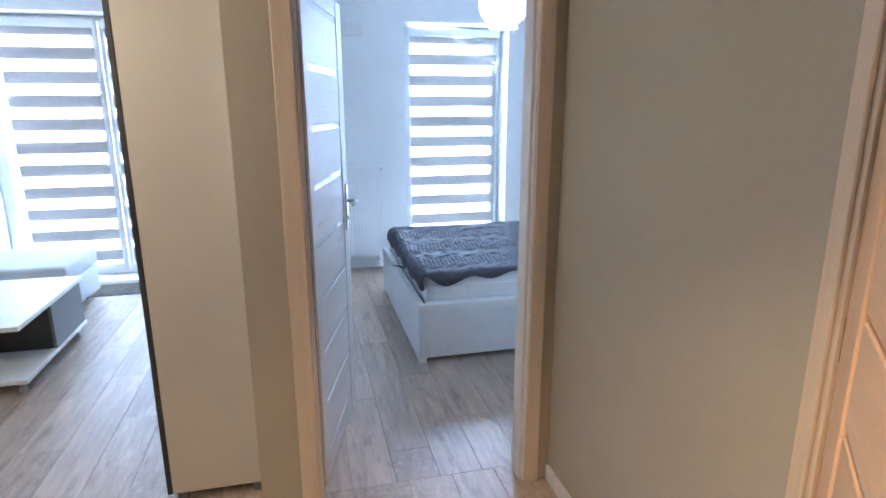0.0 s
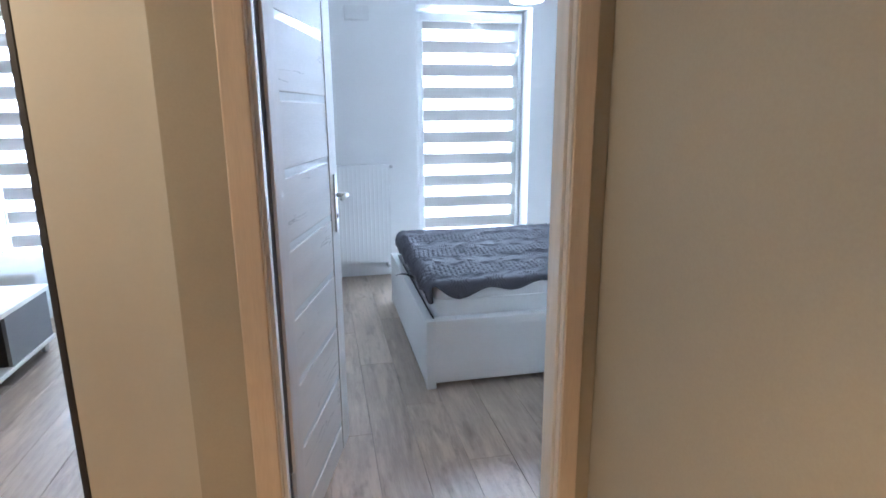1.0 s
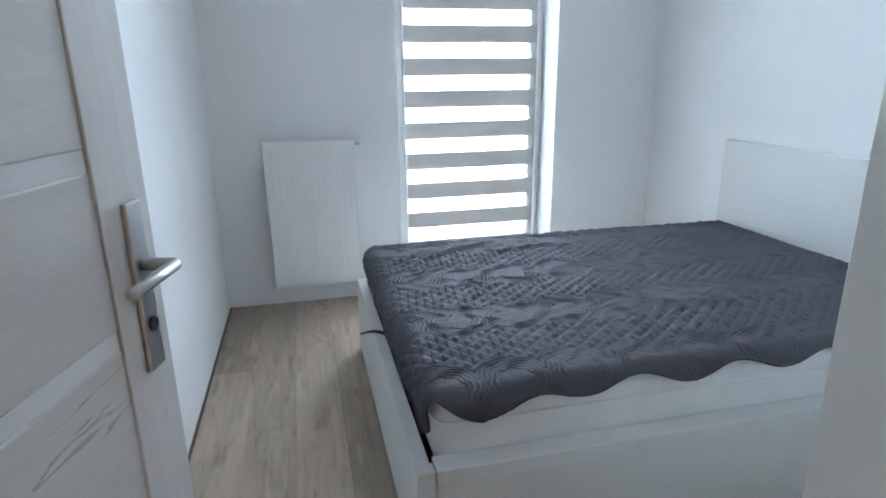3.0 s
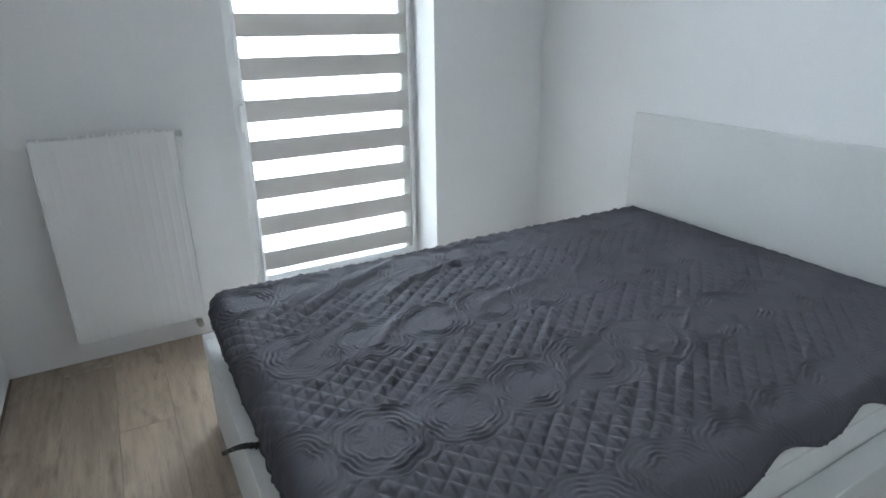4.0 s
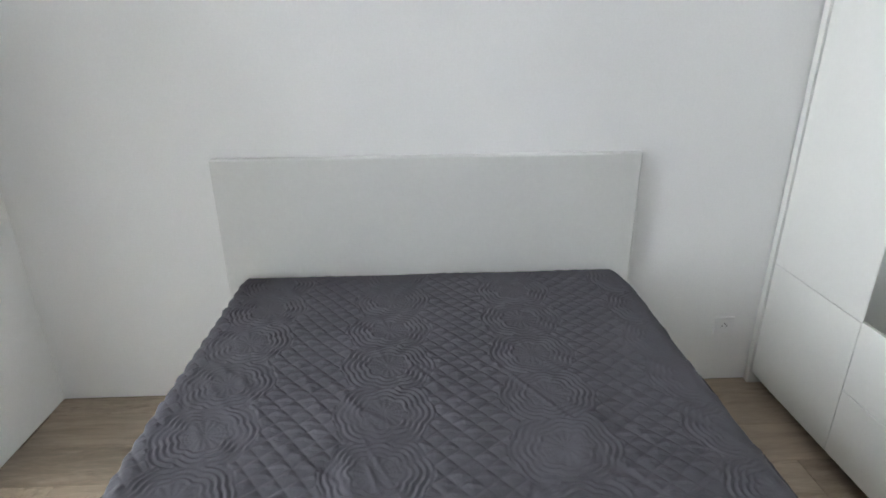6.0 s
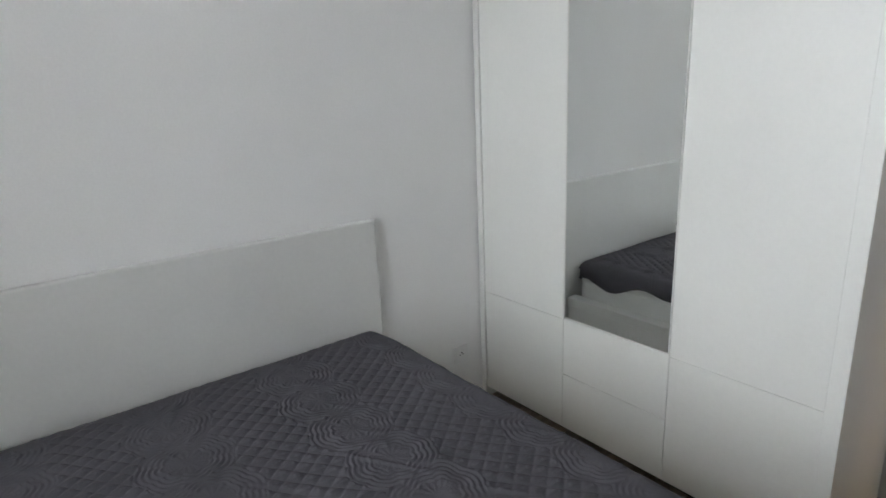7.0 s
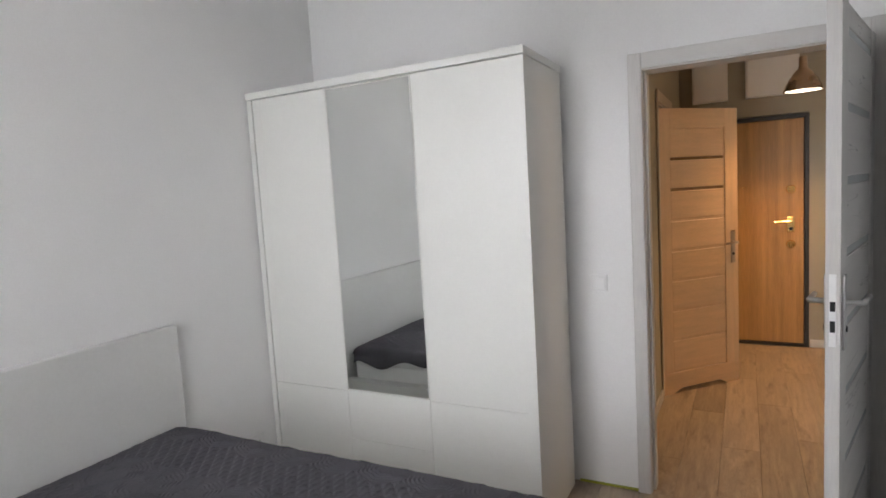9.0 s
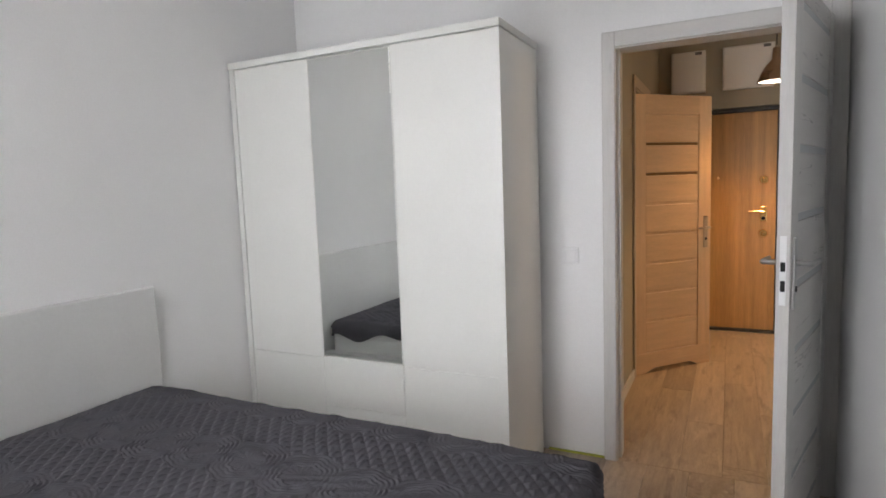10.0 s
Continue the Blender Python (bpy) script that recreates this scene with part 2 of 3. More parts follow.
# ---- the large structure ----
XL, XR, YW, H = -0.905, 1.906, 3.368, 2.76   # bedroom: left wall, right wall, window wall, ceiling
XP = -1.050                               # the partition's other face
YD = -0.185                               # door wall's hall face
YS = -0.068                               # door wall's bedroom face
XH, YE, XFAR = 0.130, -3.028, -4.30         # hall side wall, entrance wall, living room's far wall
XO, YO = 2.06, 3.69                       # outer faces

floor = setting("floor", boxes(((XFAR - 0.15, YE - 0.15, -0.20), (XO + 0.15, YO, -0.009))), M_JOINT, "oak laminate floor running through all rooms", "floor")
setting("ceiling", boxes(((XFAR - 0.15, YE - 0.15, H), (XO + 0.15, YO, H + 0.2))), M_CEIL, "plain white ceiling", "ceiling")
# bedroom door wall, painted white to the bedroom and beige to the hall
YM = YD + 0.058
JL, JR = -0.828, 0.014                     # doorway between the jambs
setting("wall_south", boxes(((XL, YM, 0), (JL - 0.03, YS, H)), ((JR + 0.03, YM, 0), (XR, YS, H)), ((JL - 0.03, YM, 2.05), (JR + 0.03, YS, H))), M_WALL, "white painted bedroom wall with the doorway", "wall")
setting("wall_hall_end", boxes(((XP, YD, 0), (JL - 0.03, YM, H)), ((JR + 0.03, YD, 0), (XO, YM, H)), ((JL - 0.03, YD, 2.05), (JR + 0.03, YM, H))), M_HALL, "beige painted hall wall round the bedroom doorway", "wall")
setting("wall_west", boxes(((XP, YM, 0), (XL, YW, H))), M_WALL, "white painted partition wall", "wall")
setting("wall_east", boxes(((XR, YM, 0), (XO, YO, H))), M_WALL, "white painted wall behind the headboard", "wall")
setting("wall_window", boxes(
    ((XFAR, YW, 0), (-3.39, YO, H)), ((-3.39, YW, 2.315), (-1.53, YO, H)), ((-1.53, YW, 0), (0.168, YO, H)),
    ((0.168, YW, 2.315), (1.196, YO, H)), ((1.196, YW, 0), (XR, YO, H)), ((0.168, YW, -0.005), (1.196, YO, 0.035)), ((-3.39, YW, -0.005), (-1.53, YO, 0.03))),
    M_WALL, "white outer wall with two tall window openings", "wall")
setting("wall_hall_east", boxes(((XH, YE, 0), (XH + 0.12, -2.19, H)), ((XH, -2.19, 2.06), (XH + 0.12, -1.39, H)), ((XH, -1.39, 0), (XH + 0.12, YD, H))), M_HALL, "beige painted hall wall beside the bedroom door", "wall")
setting("wall_entrance", boxes(((XFAR, YE - 0.15, 0), (-0.87, YE, H)), ((-0.87, YE - 0.15, 2.015), (0.12, YE, H)), ((0.12, YE - 0.15, 0), (XO, YE, H)), ((-0.87, YE - 0.15, 0), (0.12, YE - 0.10, 2.015))), M_HALL, "beige painted wall round the entrance door", "wall")
setting("wall_living", boxes(((XFAR - 0.15, YE - 0.15, 0), (XFAR, YO, H))), M_WALL, "white far wall of the living room", "wall")
setting("wall_bathroom", boxes(((XO, YE - 0.15, 0), (XO + 0.15, YD, H))), M_WALL, "white wall behind the bathroom door", "wall")
bb = setting("baseboard", boxes(((XH - 0.014, -1.368, 0), (XH, YD - 0.012, 0.07)), bevel=0.003), M_WHITEWOOD, "white wooden baseboard in the hall", "baseboard")
part("length", boxes(((-2.0, YE, 0), (-0.883, YE + 0.014, 0.07)), bevel=0.003), M_WHITEWOOD, bb)
part("length", boxes(((XP, YD - 0.012, 0), (-0.905, YD, 0.07)), bevel=0.003), M_WHITEWOOD, bb)
setting("backdrop", boxes(((-14, 9.0, -6), (12, 9.1, 12))), M_SKYGLOW, "bright overcast sky outside the windows", "sky")


# ---- windows with striped day and night blinds ----
def blind(x0, x1, y, z0, z1, group):
    """Alternating grey and sheer bands in a slim cassette with side guides and a bottom bar."""
    b = thing("roller_blind", ((x0 + x1) / 2, y, z0), "lowered day-and-night roller blind with grey and sheer bands", "blind", group)
    part("cassette", boxes(((x0 - 0.02, y - 0.035, z1), (x1 + 0.02, y + 0.03, z1 + 0.075)), bevel=0.008), M_PVC, b, "white blind cassette")
    for x in (x0 - 0.016, x1 + 0.002):
        part("guide", boxes(((x, y - 0.012, z0), (x + 0.014, y + 0.012, z1)), bevel=0.003), M_PVC, b)
    part("bottom_bar", boxes(((x0, y - 0.009, z0), (x1, y + 0.009, z0 + 0.028)), bevel=0.004), M_PVC, b, "white bottom bar")
    pitch, z, grey = 0.1982, z0 + 0.028, False
    edge = 0.166
    while z < z1 - 0.001:
        top = min(z1, edge)
        if grey:
            part("grey_band", boxes(((x0, y - 0.0012, z), (x1, y + 0.0012, top))), M_BAND, b, "opaque warm grey fabric band")
        else:
            part("sheer_band", boxes(((x0, y + 0.0002, z), (x1, y + 0.0008, top))), M_SHEER, b, "sheer white fabric band")
        z, grey = top, not grey
        edge = top + (0.106 if grey else pitch - 0.106)
    chain = bmesh.new()
    tube(chain, (x1 + 0.026, y - 0.02, z0 + 0.5), (x1 + 0.026, y - 0.02, z1 + 0.03), 0.0022, seg=6)
    part("chain", chain, M_PVC, b)
    return b


def window(name, x0, x1, mullions, y, z0, z1, handles):
    """A white plastic window: outer frame, a sash with pane in each bay, and handles."""
    w = thing(name, ((x0 + x1) / 2, y, 0), "tall white plastic window down to the floor", "window", kind="structure")
    t, d = 0.055, 0.07
    part("window_frame", boxes(((x0, y, z0), (x0 + t, y + d, z1)), ((x1 - t, y, z0), (x1, y + d, z1)), ((x0 + t, y, z0), (x1 - t, y + d, z0 + t)), ((x0 + t, y, z1 - t), (x1 - t, y + d, z1)), bevel=0.006), M_PVC, w)
    bays = [x0 + t - 0.02, *mullions, x1 - t + 0.02]
    for k, (a, b) in enumerate(zip(bays, bays[1:])):
        a, b = a + 0.004, b - 0.004
        lo, hi, s = z0 + t - 0.02, z1 - t + 0.02, 0.062
        sash = part("sash", boxes(((a, y - 0.016, lo), (a + s, y + 0.05, hi)), ((b - s, y - 0.016, lo), (b, y + 0.05, hi)), ((a + s, y - 0.016, lo), (b - s, y + 0.05, lo + s)), ((a + s, y - 0.016, hi - s), (b - s, y + 0.05, hi)), bevel=0.007), M_PVC, w)
        pane = part("pane", boxes(((a + s - 0.006, y + 0.022, lo + s - 0.006), (b - s + 0.006, y + 0.030, hi - s + 0.006))), M_GLASS, sash)
        pane.visible_shadow = False
        hx = a + 0.03 if handles[k] < 0 else b - 0.03
        grip = bmesh.new()
        box(grip, (hx - 0.013, y - 0.024, 1.00), (hx + 0.013, y - 0.016, 1.07), 0.003)
        box(grip, (hx - 0.008, y - 0.052, 1.03), (hx + 0.008, y - 0.020, 1.05), 0.003)
        box(grip, (hx - 0.010, y - 0.056, 0.92), (hx + 0.010, y - 0.042, 1.05), 0.005)
        part("handle", grip, M_PVC, sash, "white window handle")
    return w


window("window_1", 0.168, 1.196, [], 3.618, 0.035, 2.315, [-1])
blind(0.264, 1.150, 3.594, 0.112, 2.214, "window blinds")
window("window_2", -3.39, -1.53, [-2.447], 3.618, 0.03, 2.315, [1, -1])
blind(-3.215, -2.495, 3.594, 0.112, 2.214, "window blinds")
blind(-2.40, -1.67, 3.594, 0.112, 2.214, "window blinds")


# ---- doors ----
def lever(bm, x, y, z, side, along):
    """A door lever: the neck out of the plate and the grip along the leaf. side is the face's direction in y."""
    tube(bm, (x, y, z), (x, y + side * 0.045, z), 0.009, seg=14)
    tube(bm, (x, y + side * 0.045, z), (x + along * 0.115, y + side * 0.05, z), 0.0085, 0.0075, seg=14)
    return bm


def door_furniture(leaf, x, thick, z, along, metal, label):
    """Long plates with levers and keyholes on both faces of a leaf, in the leaf's own coordinates."""
    for side, y in ((-1, 0.0), (1, thick)):
        plate = part("door_plate", boxes(((x - 0.019, y, z - 0.15), (x + 0.019, y + side * 0.008, z + 0.085)), bevel=0.003), metal, leaf, label, local=True)
        part("lever", lever(bmesh.new(), x, y + side * 0.006, z, side, along), metal, plate, local=True, smooth=True)
        key = bmesh.new()
        tube(key, (x, y + side * 0.007, z - 0.085), (x, y + side * 0.011, z - 0.085), 0.010, seg=14)
        part("keyhole", key, M_GAP, plate, local=True)


# frame of the bedroom door: jambs through the wall and casings on both faces
fr = thing("door_frame", (-0.40, YS, 0), "white-stained wooden door frame round the bedroom doorway", "door frame", kind="structure")
for xa, xb in ((JL - 0.03, JL), (JR, JR + 0.03)):
    part("jamb", boxes(((xa, YD - 0.008, 0), (xb, YS + 0.008, 2.02)), bevel=0.003), M_WHITEWOOD, fr)
part("head", boxes(((JL - 0.03, YD - 0.008, 2.02), (JR + 0.03, YS + 0.008, 2.05)), bevel=0.003), M_WHITEWOOD_X, fr)
part("rebate", boxes(((JR - 0.012, YD + 0.012, 0), (JR, YS - 0.034, 2.02)), bevel=0.002), M_WHITEWOOD, fr)
part("rebate", boxes(((JL, YD + 0.012, 0), (JL + 0.012, YS - 0.034, 2.02)), bevel=0.002), M_WHITEWOOD, fr)
for inner, ya, yb in ((True, YS + 0.008, YS + 0.020), (False, YD - 0.020, YD - 0.008)):
    wood, note = (M_WHITEWOOD, "") if inner else (M_CASING, "tan wood casing")
    part("casing", boxes(((JR + 0.004, ya, 0), (0.078, yb, 2.098)), bevel=0.004), wood, fr, note)
    part("casing", boxes(((-0.901, ya, 0), (JL - 0.004, yb, 2.098)), bevel=0.004), wood, fr, note)
    part("casing", boxes(((JL - 0.004, ya, 2.026), (JR + 0.004, yb, 2.098)), bevel=0.004), M_WHITEWOOD_X if inner else M_CASING, fr, note)
part("strike_plate", boxes(((JR - 0.0015, YS - 0.026, 0.97), (JR + 0.0005, YS - 0.006, 1.19)), bevel=0.0006), M_CHROME, fr, "thin nickel strike plate")

# bedroom door, open towards the partition
LEAF_W, LEAF_T = 0.768, 0.04
door = thing("door_1", (-0.810, YS + 0.014, 0.008), "open white-stained wooden door with frosted glass slits", "door", turn=75.0, kind="structure")
# dark strip puts the shade of the hinge gap into colour
part("seal", boxes(((0.0, 0.010, 0.002), (0.0295, LEAF_T - 0.012, 2.013))), M_HINGE_SHADE, door, "dark grey strip for the shade along the hinge edge", local=True)
for xa, xb in ((0.030, 0.125), (LEAF_W - 0.110, LEAF_W)):
    part("stile", boxes(((xa, 0, 0), (xb, LEAF_T, 2.015)), bevel=0.002), M_WHITEWOOD, door, local=True)
slits = [0.121 + 0.2263 * k for k in range(9)]
edges_z = [0.0] + [v for s in slits for v in (s - 0.013, s + 0.013)] + [2.015]
for za, zb in zip(edges_z[::2], edges_z[1::2]):
    part("panel", boxes(((0.125, 0.003, za), (LEAF_W - 0.110, LEAF_T - 0.003, zb)), bevel=0.003), M_WHITEWOOD_X, door, local=True)
for s in slits:
    part("glass_slit", boxes(((0.125, 0.006, s - 0.013), (LEAF_W - 0.110, 0.034, s + 0.013))), M_FROST, door, "frosted glass slit", local=True)
door_furniture(door, LEAF_W - 0.050, LEAF_T, 1.108, -1, M_CHROME, "long nickel door plate")
plate = part("lock_face", boxes(((LEAF_W, 0.010, 0.975), (LEAF_W + 0.002, 0.030, 1.20)), bevel=0.0008), M_PVC, door, "pale metal lock faceplate", local=True)
for za, zb in ((1.085, 1.115), (1.02, 1.055)):
    part("bolt", boxes(((LEAF_W + 0.001, 0.013, za), (LEAF_W + 0.004, 0.027, zb)), bevel=0.001), M_GAP, plate, local=True)
for z in (0.25, 1.75):
    hb = bmesh.new()
    tube(hb, (-0.004, -0.004, z), (-0.004, -0.004, z + 0.08), 0.007, seg=12)
    part("hinge", hb, M_CHROME, door, local=True)

# oak bathroom door in the hall, half open
OAK_W = 0.727
oak = thing("door_2", (0.136, -1.42, 0.0), "half-open light oak bathroom door with vent cut-out at its foot", "door", turn=228.35, kind="structure")
bm = bmesh.new()
outline = [(0.0, 0.0), (0.12, 0.0), (0.15, 0.018), (0.19, 0.034), (OAK_W - 0.19, 0.034), (OAK_W - 0.15, 0.018), (OAK_W - 0.12, 0.0), (OAK_W, 0.0), (OAK_W, 0.15), (0.0, 0.15)]
face = bm.faces.new([bm.verts.new((x, 0.0, z)) for x, z in outline])
for v in [g for g in bmesh.ops.extrude_face_region(bm, geom=[face])["geom"] if isinstance(g, bmesh.types.BMVert)]:
    v.co.y += 0.04
part("bottom_rail", bm, M_OAK_X, oak, local=True)
for xa, xb in ((0.0, 0.118), (OAK_W - 0.118, OAK_W)):
    part("stile", boxes(((xa, 0, 0.15), (xb, 0.04, 2.0)), bevel=0.002), M_OAK, oak, local=True)
part("top_rail", boxes(((0.118, 0, 1.865), (OAK_W - 0.118, 0.04, 2.0)), bevel=0.002), M_OAK_X, oak, local=True)
oz = [0.15, 0.385, 0.597, 0.809, 1.021, 1.233, 1.445, 1.657, 1.865]
slots = oz[6:8]
for za, zb in zip(oz, oz[1:]):
    ga, gb = (0.010 if z in slots else 0.008 for z in (za, zb))
    part("panel", boxes(((0.121, 0.005, za + ga), (OAK_W - 0.121, 0.035, zb - gb)), bevel=0.005), M_OAK_X, oak, local=True)
for z in slots:
    part("glass_slit", boxes(((0.122, 0.0125, z - 0.015), (OAK_W - 0.122, 0.0275, z + 0.015))), M_BROWNGLASS, oak, "dark brown glass slit", local=True)
part("core", boxes(((0.117, 0.014, 0.149), (OAK_W - 0.117, 0.026, 1.866))), M_OAK, oak, local=True)
door_furniture(oak, OAK_W - 0.055, 0.04, 1.04, -1, M_BRONZE, "long bronze door plate")
for z in (0.25, 1.1, 1.72):
    hb = bmesh.new()
    tube(hb, (-0.006, 0.0, z), (-0.006, 0.0, z + 0.09), 0.008, seg=12)
    part("hinge", hb, M_BRASS, oak, "brass hinge", local=True)
ofr = thing("door_frame", (XH, -1.62, 0), "tan wooden door frame round the bathroom doorway", "door frame", kind="structure")
for ya, yb in ((-1.42, -1.39), (-2.19, -2.16)):
    part("jamb", boxes(((XH - 0.006, ya, 0), (XH + 0.126, yb, 2.03)), bevel=0.003), M_CASING, ofr)
part("head", boxes(((XH - 0.006, -2.19, 2.03), (XH + 0.126, -1.39, 2.06)), bevel=0.003), M_CASING, ofr)
for ya, yb in ((-1.408, -1.372), (-2.232, -2.175)):
    part("casing", boxes(((XH - 0.018, ya, 0), (XH - 0.006, yb, 2.12)), bevel=0.004), M_CASING, ofr)
part("casing", boxes(((XH - 0.018, -2.175, 2.045), (XH - 0.006, -1.408, 2.12)), bevel=0.004), M_CASING, ofr)

# entrance door
ent = thing("door_3", (-0.40, YE, 0), "closed golden oak entrance door in a black steel frame", "door", kind="structure")
part("leaf", boxes(((-0.838, YE - 0.06, 0.027), (0.085, YE - 0.005, 1.969)), bevel=0.004), M_OAK_ENTRY, ent)
part("frame", boxes(((-0.875, YE - 0.06, 0), (-0.842, YE + 0.012, 2.006)), ((0.089, YE - 0.06, 0), (0.125, YE + 0.012, 2.006)), ((-0.842, YE - 0.06, 1.973), (0.089, YE + 0.012, 2.006)), bevel=0.003), M_BLACK, ent, "black steel frame")
part("threshold", boxes(((-0.842, YE - 0.06, 0), (0.089, YE + 0.02, 0.022)), bevel=0.005), M_BLACK, ent, "black threshold")
for z in (1.374, 0.899):
    bm = bmesh.new()
    tube(bm, (-0.742, YE - 0.006, z), (-0.742, YE + 0.010, z), 0.037, 0.031, seg=24)
    tube(bm, (-0.742, YE + 0.008, z), (-0.742, YE + 0.026, z), 0.020, 0.014, seg=18)
    part("lock_rosette", bm, M_BRASS, ent, "round brass lock rosette")
pl = part("handle_plate", boxes(((-0.770, YE - 0.005, 1.005), (-0.714, YE + 0.006, 1.14)), bevel=0.005), M_BRASS, ent, "brass handle plate")
bm = bmesh.new()
tube(bm, (-0.742, YE, 1.100), (-0.742, YE + 0.05, 1.100), 0.010, seg=14)
tube(bm, (-0.742, YE + 0.05, 1.100), (-0.619, YE + 0.052, 1.100), 0.010, 0.008, seg=14)
part("lever", bm, M_BRASS, pl)
bm = bmesh.new()
tube(bm, (-0.742, YE + 0.005, 1.035), (-0.742, YE + 0.018, 1.035), 0.016, 0.014, seg=18)
part("cylinder_cover", bm, M_GAP, pl, "dark lock cylinder")
bm = bmesh.new()
tube(bm, (-0.378, YE - 0.006, 1.40), (-0.378, YE + 0.003, 1.40), 0.013, 0.011, seg=18)
part("peephole", bm, M_BRASS, ent, "small brass peephole")


# ---- bedroom: bed ----
BX0, BX1, BY0, BY1 = -0.182, 1.853, 1.060, 2.608
bed = thing("bed", (0.8, 1.83, 0), "white storage bed with low panels and a plain headboard", "bed")
part("foot_panel", boxes(((BX0, BY0 + 0.045, 0.012), (BX0 + 0.042, BY1 - 0.045, 0.382)), bevel=0.003), M_BEDWHITE, bed)
for ya, yb in ((BY0, BY0 + 0.042), (BY1 - 0.042, BY1)):
    part("corner_post", boxes(((BX0, ya, 0.0), (BX0 + 0.05, yb, 0.382)), bevel=0.003), M_BEDWHITE, bed)
    inset = 0.008 if ya == BY0 else -0.008
    part("side_panel", boxes(((BX0 + 0.052, ya + max(inset, 0), 0.03), (BX1, yb + min(inset, 0), 0.335)), bevel=0.002), M_BEDWHITE, bed)
    part("side_rail", boxes(((BX0 + 0.052, ya - max(-inset, 0) * 3, 0.336), (BX1, yb + max(inset, 0) * 3, 0.382)), bevel=0.003), M_BEDWHITE, bed)
part("headboard", boxes(((BX1 + 0.020, BY0, 0.0), (XR - 0.003, BY1, 1.003)), bevel=0.008), M_BEDWHITE, bed, "plain white headboard")
# block is near-black to stand for shade in the slit round the mattress
part("lift_base", boxes(((BX0 + 0.07, BY0 + 0.05, 0.22), (BX1 - 0.01, BY1 - 0.05, 0.30)), bevel=0.004), M_GAP, bed, "slatted lift base with the gap's shade in its colour")
bm = bmesh.new()
for k in range(9):
    u, v = k / 9, (k + 1) / 9
    p = lambda s: (BX0 + 0.06 - 0.115 * s, 1.875 + 0.02 * s, 0.392 + 0.022 * math.sin(s * 2.6))
    a, b = p(u), p(v)
    box(bm, (a[0], a[1] - 0.008, a[2] - 0.002), (b[0], b[1] + 0.008, b[2] + 0.002))
part("pull_strap", bm, M_STRAP, bed, "black webbing pull strap")

MX0, MX1, MY0, MY1, MZ = BX0 + 0.066, BX1 - 0.012, BY0 + 0.070, BY1 - 0.080, 0.556


def rounded_block(x0, x1, y0, y1, z0, z1, r, n=8):
    """A soft block with generously rounded vertical and horizontal edges."""
    bm = bmesh.new()
    box(bm, (x0, y0, z0), (x1, y1, z1))
    bmesh.ops.bevel(bm, geom=list(bm.edges), offset=r, segments=n, affect="EDGES", profile=0.5)
    return bm


mattress = tagged(link_mesh("mattress", rounded_block(MX0, MX1, MY0, MY1, 0.302, MZ, 0.060), M_MATT, smooth=True), "white cloth mattress lying in the bed frame", "mattress")


def cord(points, r, sides=6):
    """A closed round cord along a ring of points."""
    bm = bmesh.new()
    pts = [Vector(p) for p in points]
    rings = []
    for k, p in enumerate(pts):
        ahead = (pts[(k + 1) % len(pts)] - pts[k - 1]).normalized()
        a = ahead.orthogonal() if abs(ahead.z) > 0.9 else ahead.cross(Vector((0, 0, 1))).normalized()
        b = ahead.cross(a)
        rings.append([bm.verts.new(p + r * (math.cos(q * math.tau / sides) * a + math.sin(q * math.tau / sides) * b)) for q in range(sides)])
    for p, q in zip(rings, rings[1:] + rings[:1]):
        for k in range(sides):
            bm.faces.new((p[k], p[(k + 1) % sides], q[(k + 1) % sides], q[k]))
    return bm


def rounded_ring(x0, x1, y0, y1, z, r, n=8):
    ring = []
    for cx, cy, a0 in ((x1 - r, y1 - r, 0), (x0 + r, y1 - r, 90), (x0 + r, y0 + r, 180), (x1 - r, y0 + r, 270)):
        ring += [(cx + r * math.cos(radians(a0 + 90 * k / n)), cy + r * math.sin(radians(a0 + 90 * k / n)), z) for k in range(n + 1)]
    return ring


part("piping", cord(rounded_ring(MX0, MX1, MY0, MY1, 0.47, 0.06), 0.004), M_MATT, mattress, "white piping seam", local=True, smooth=True)


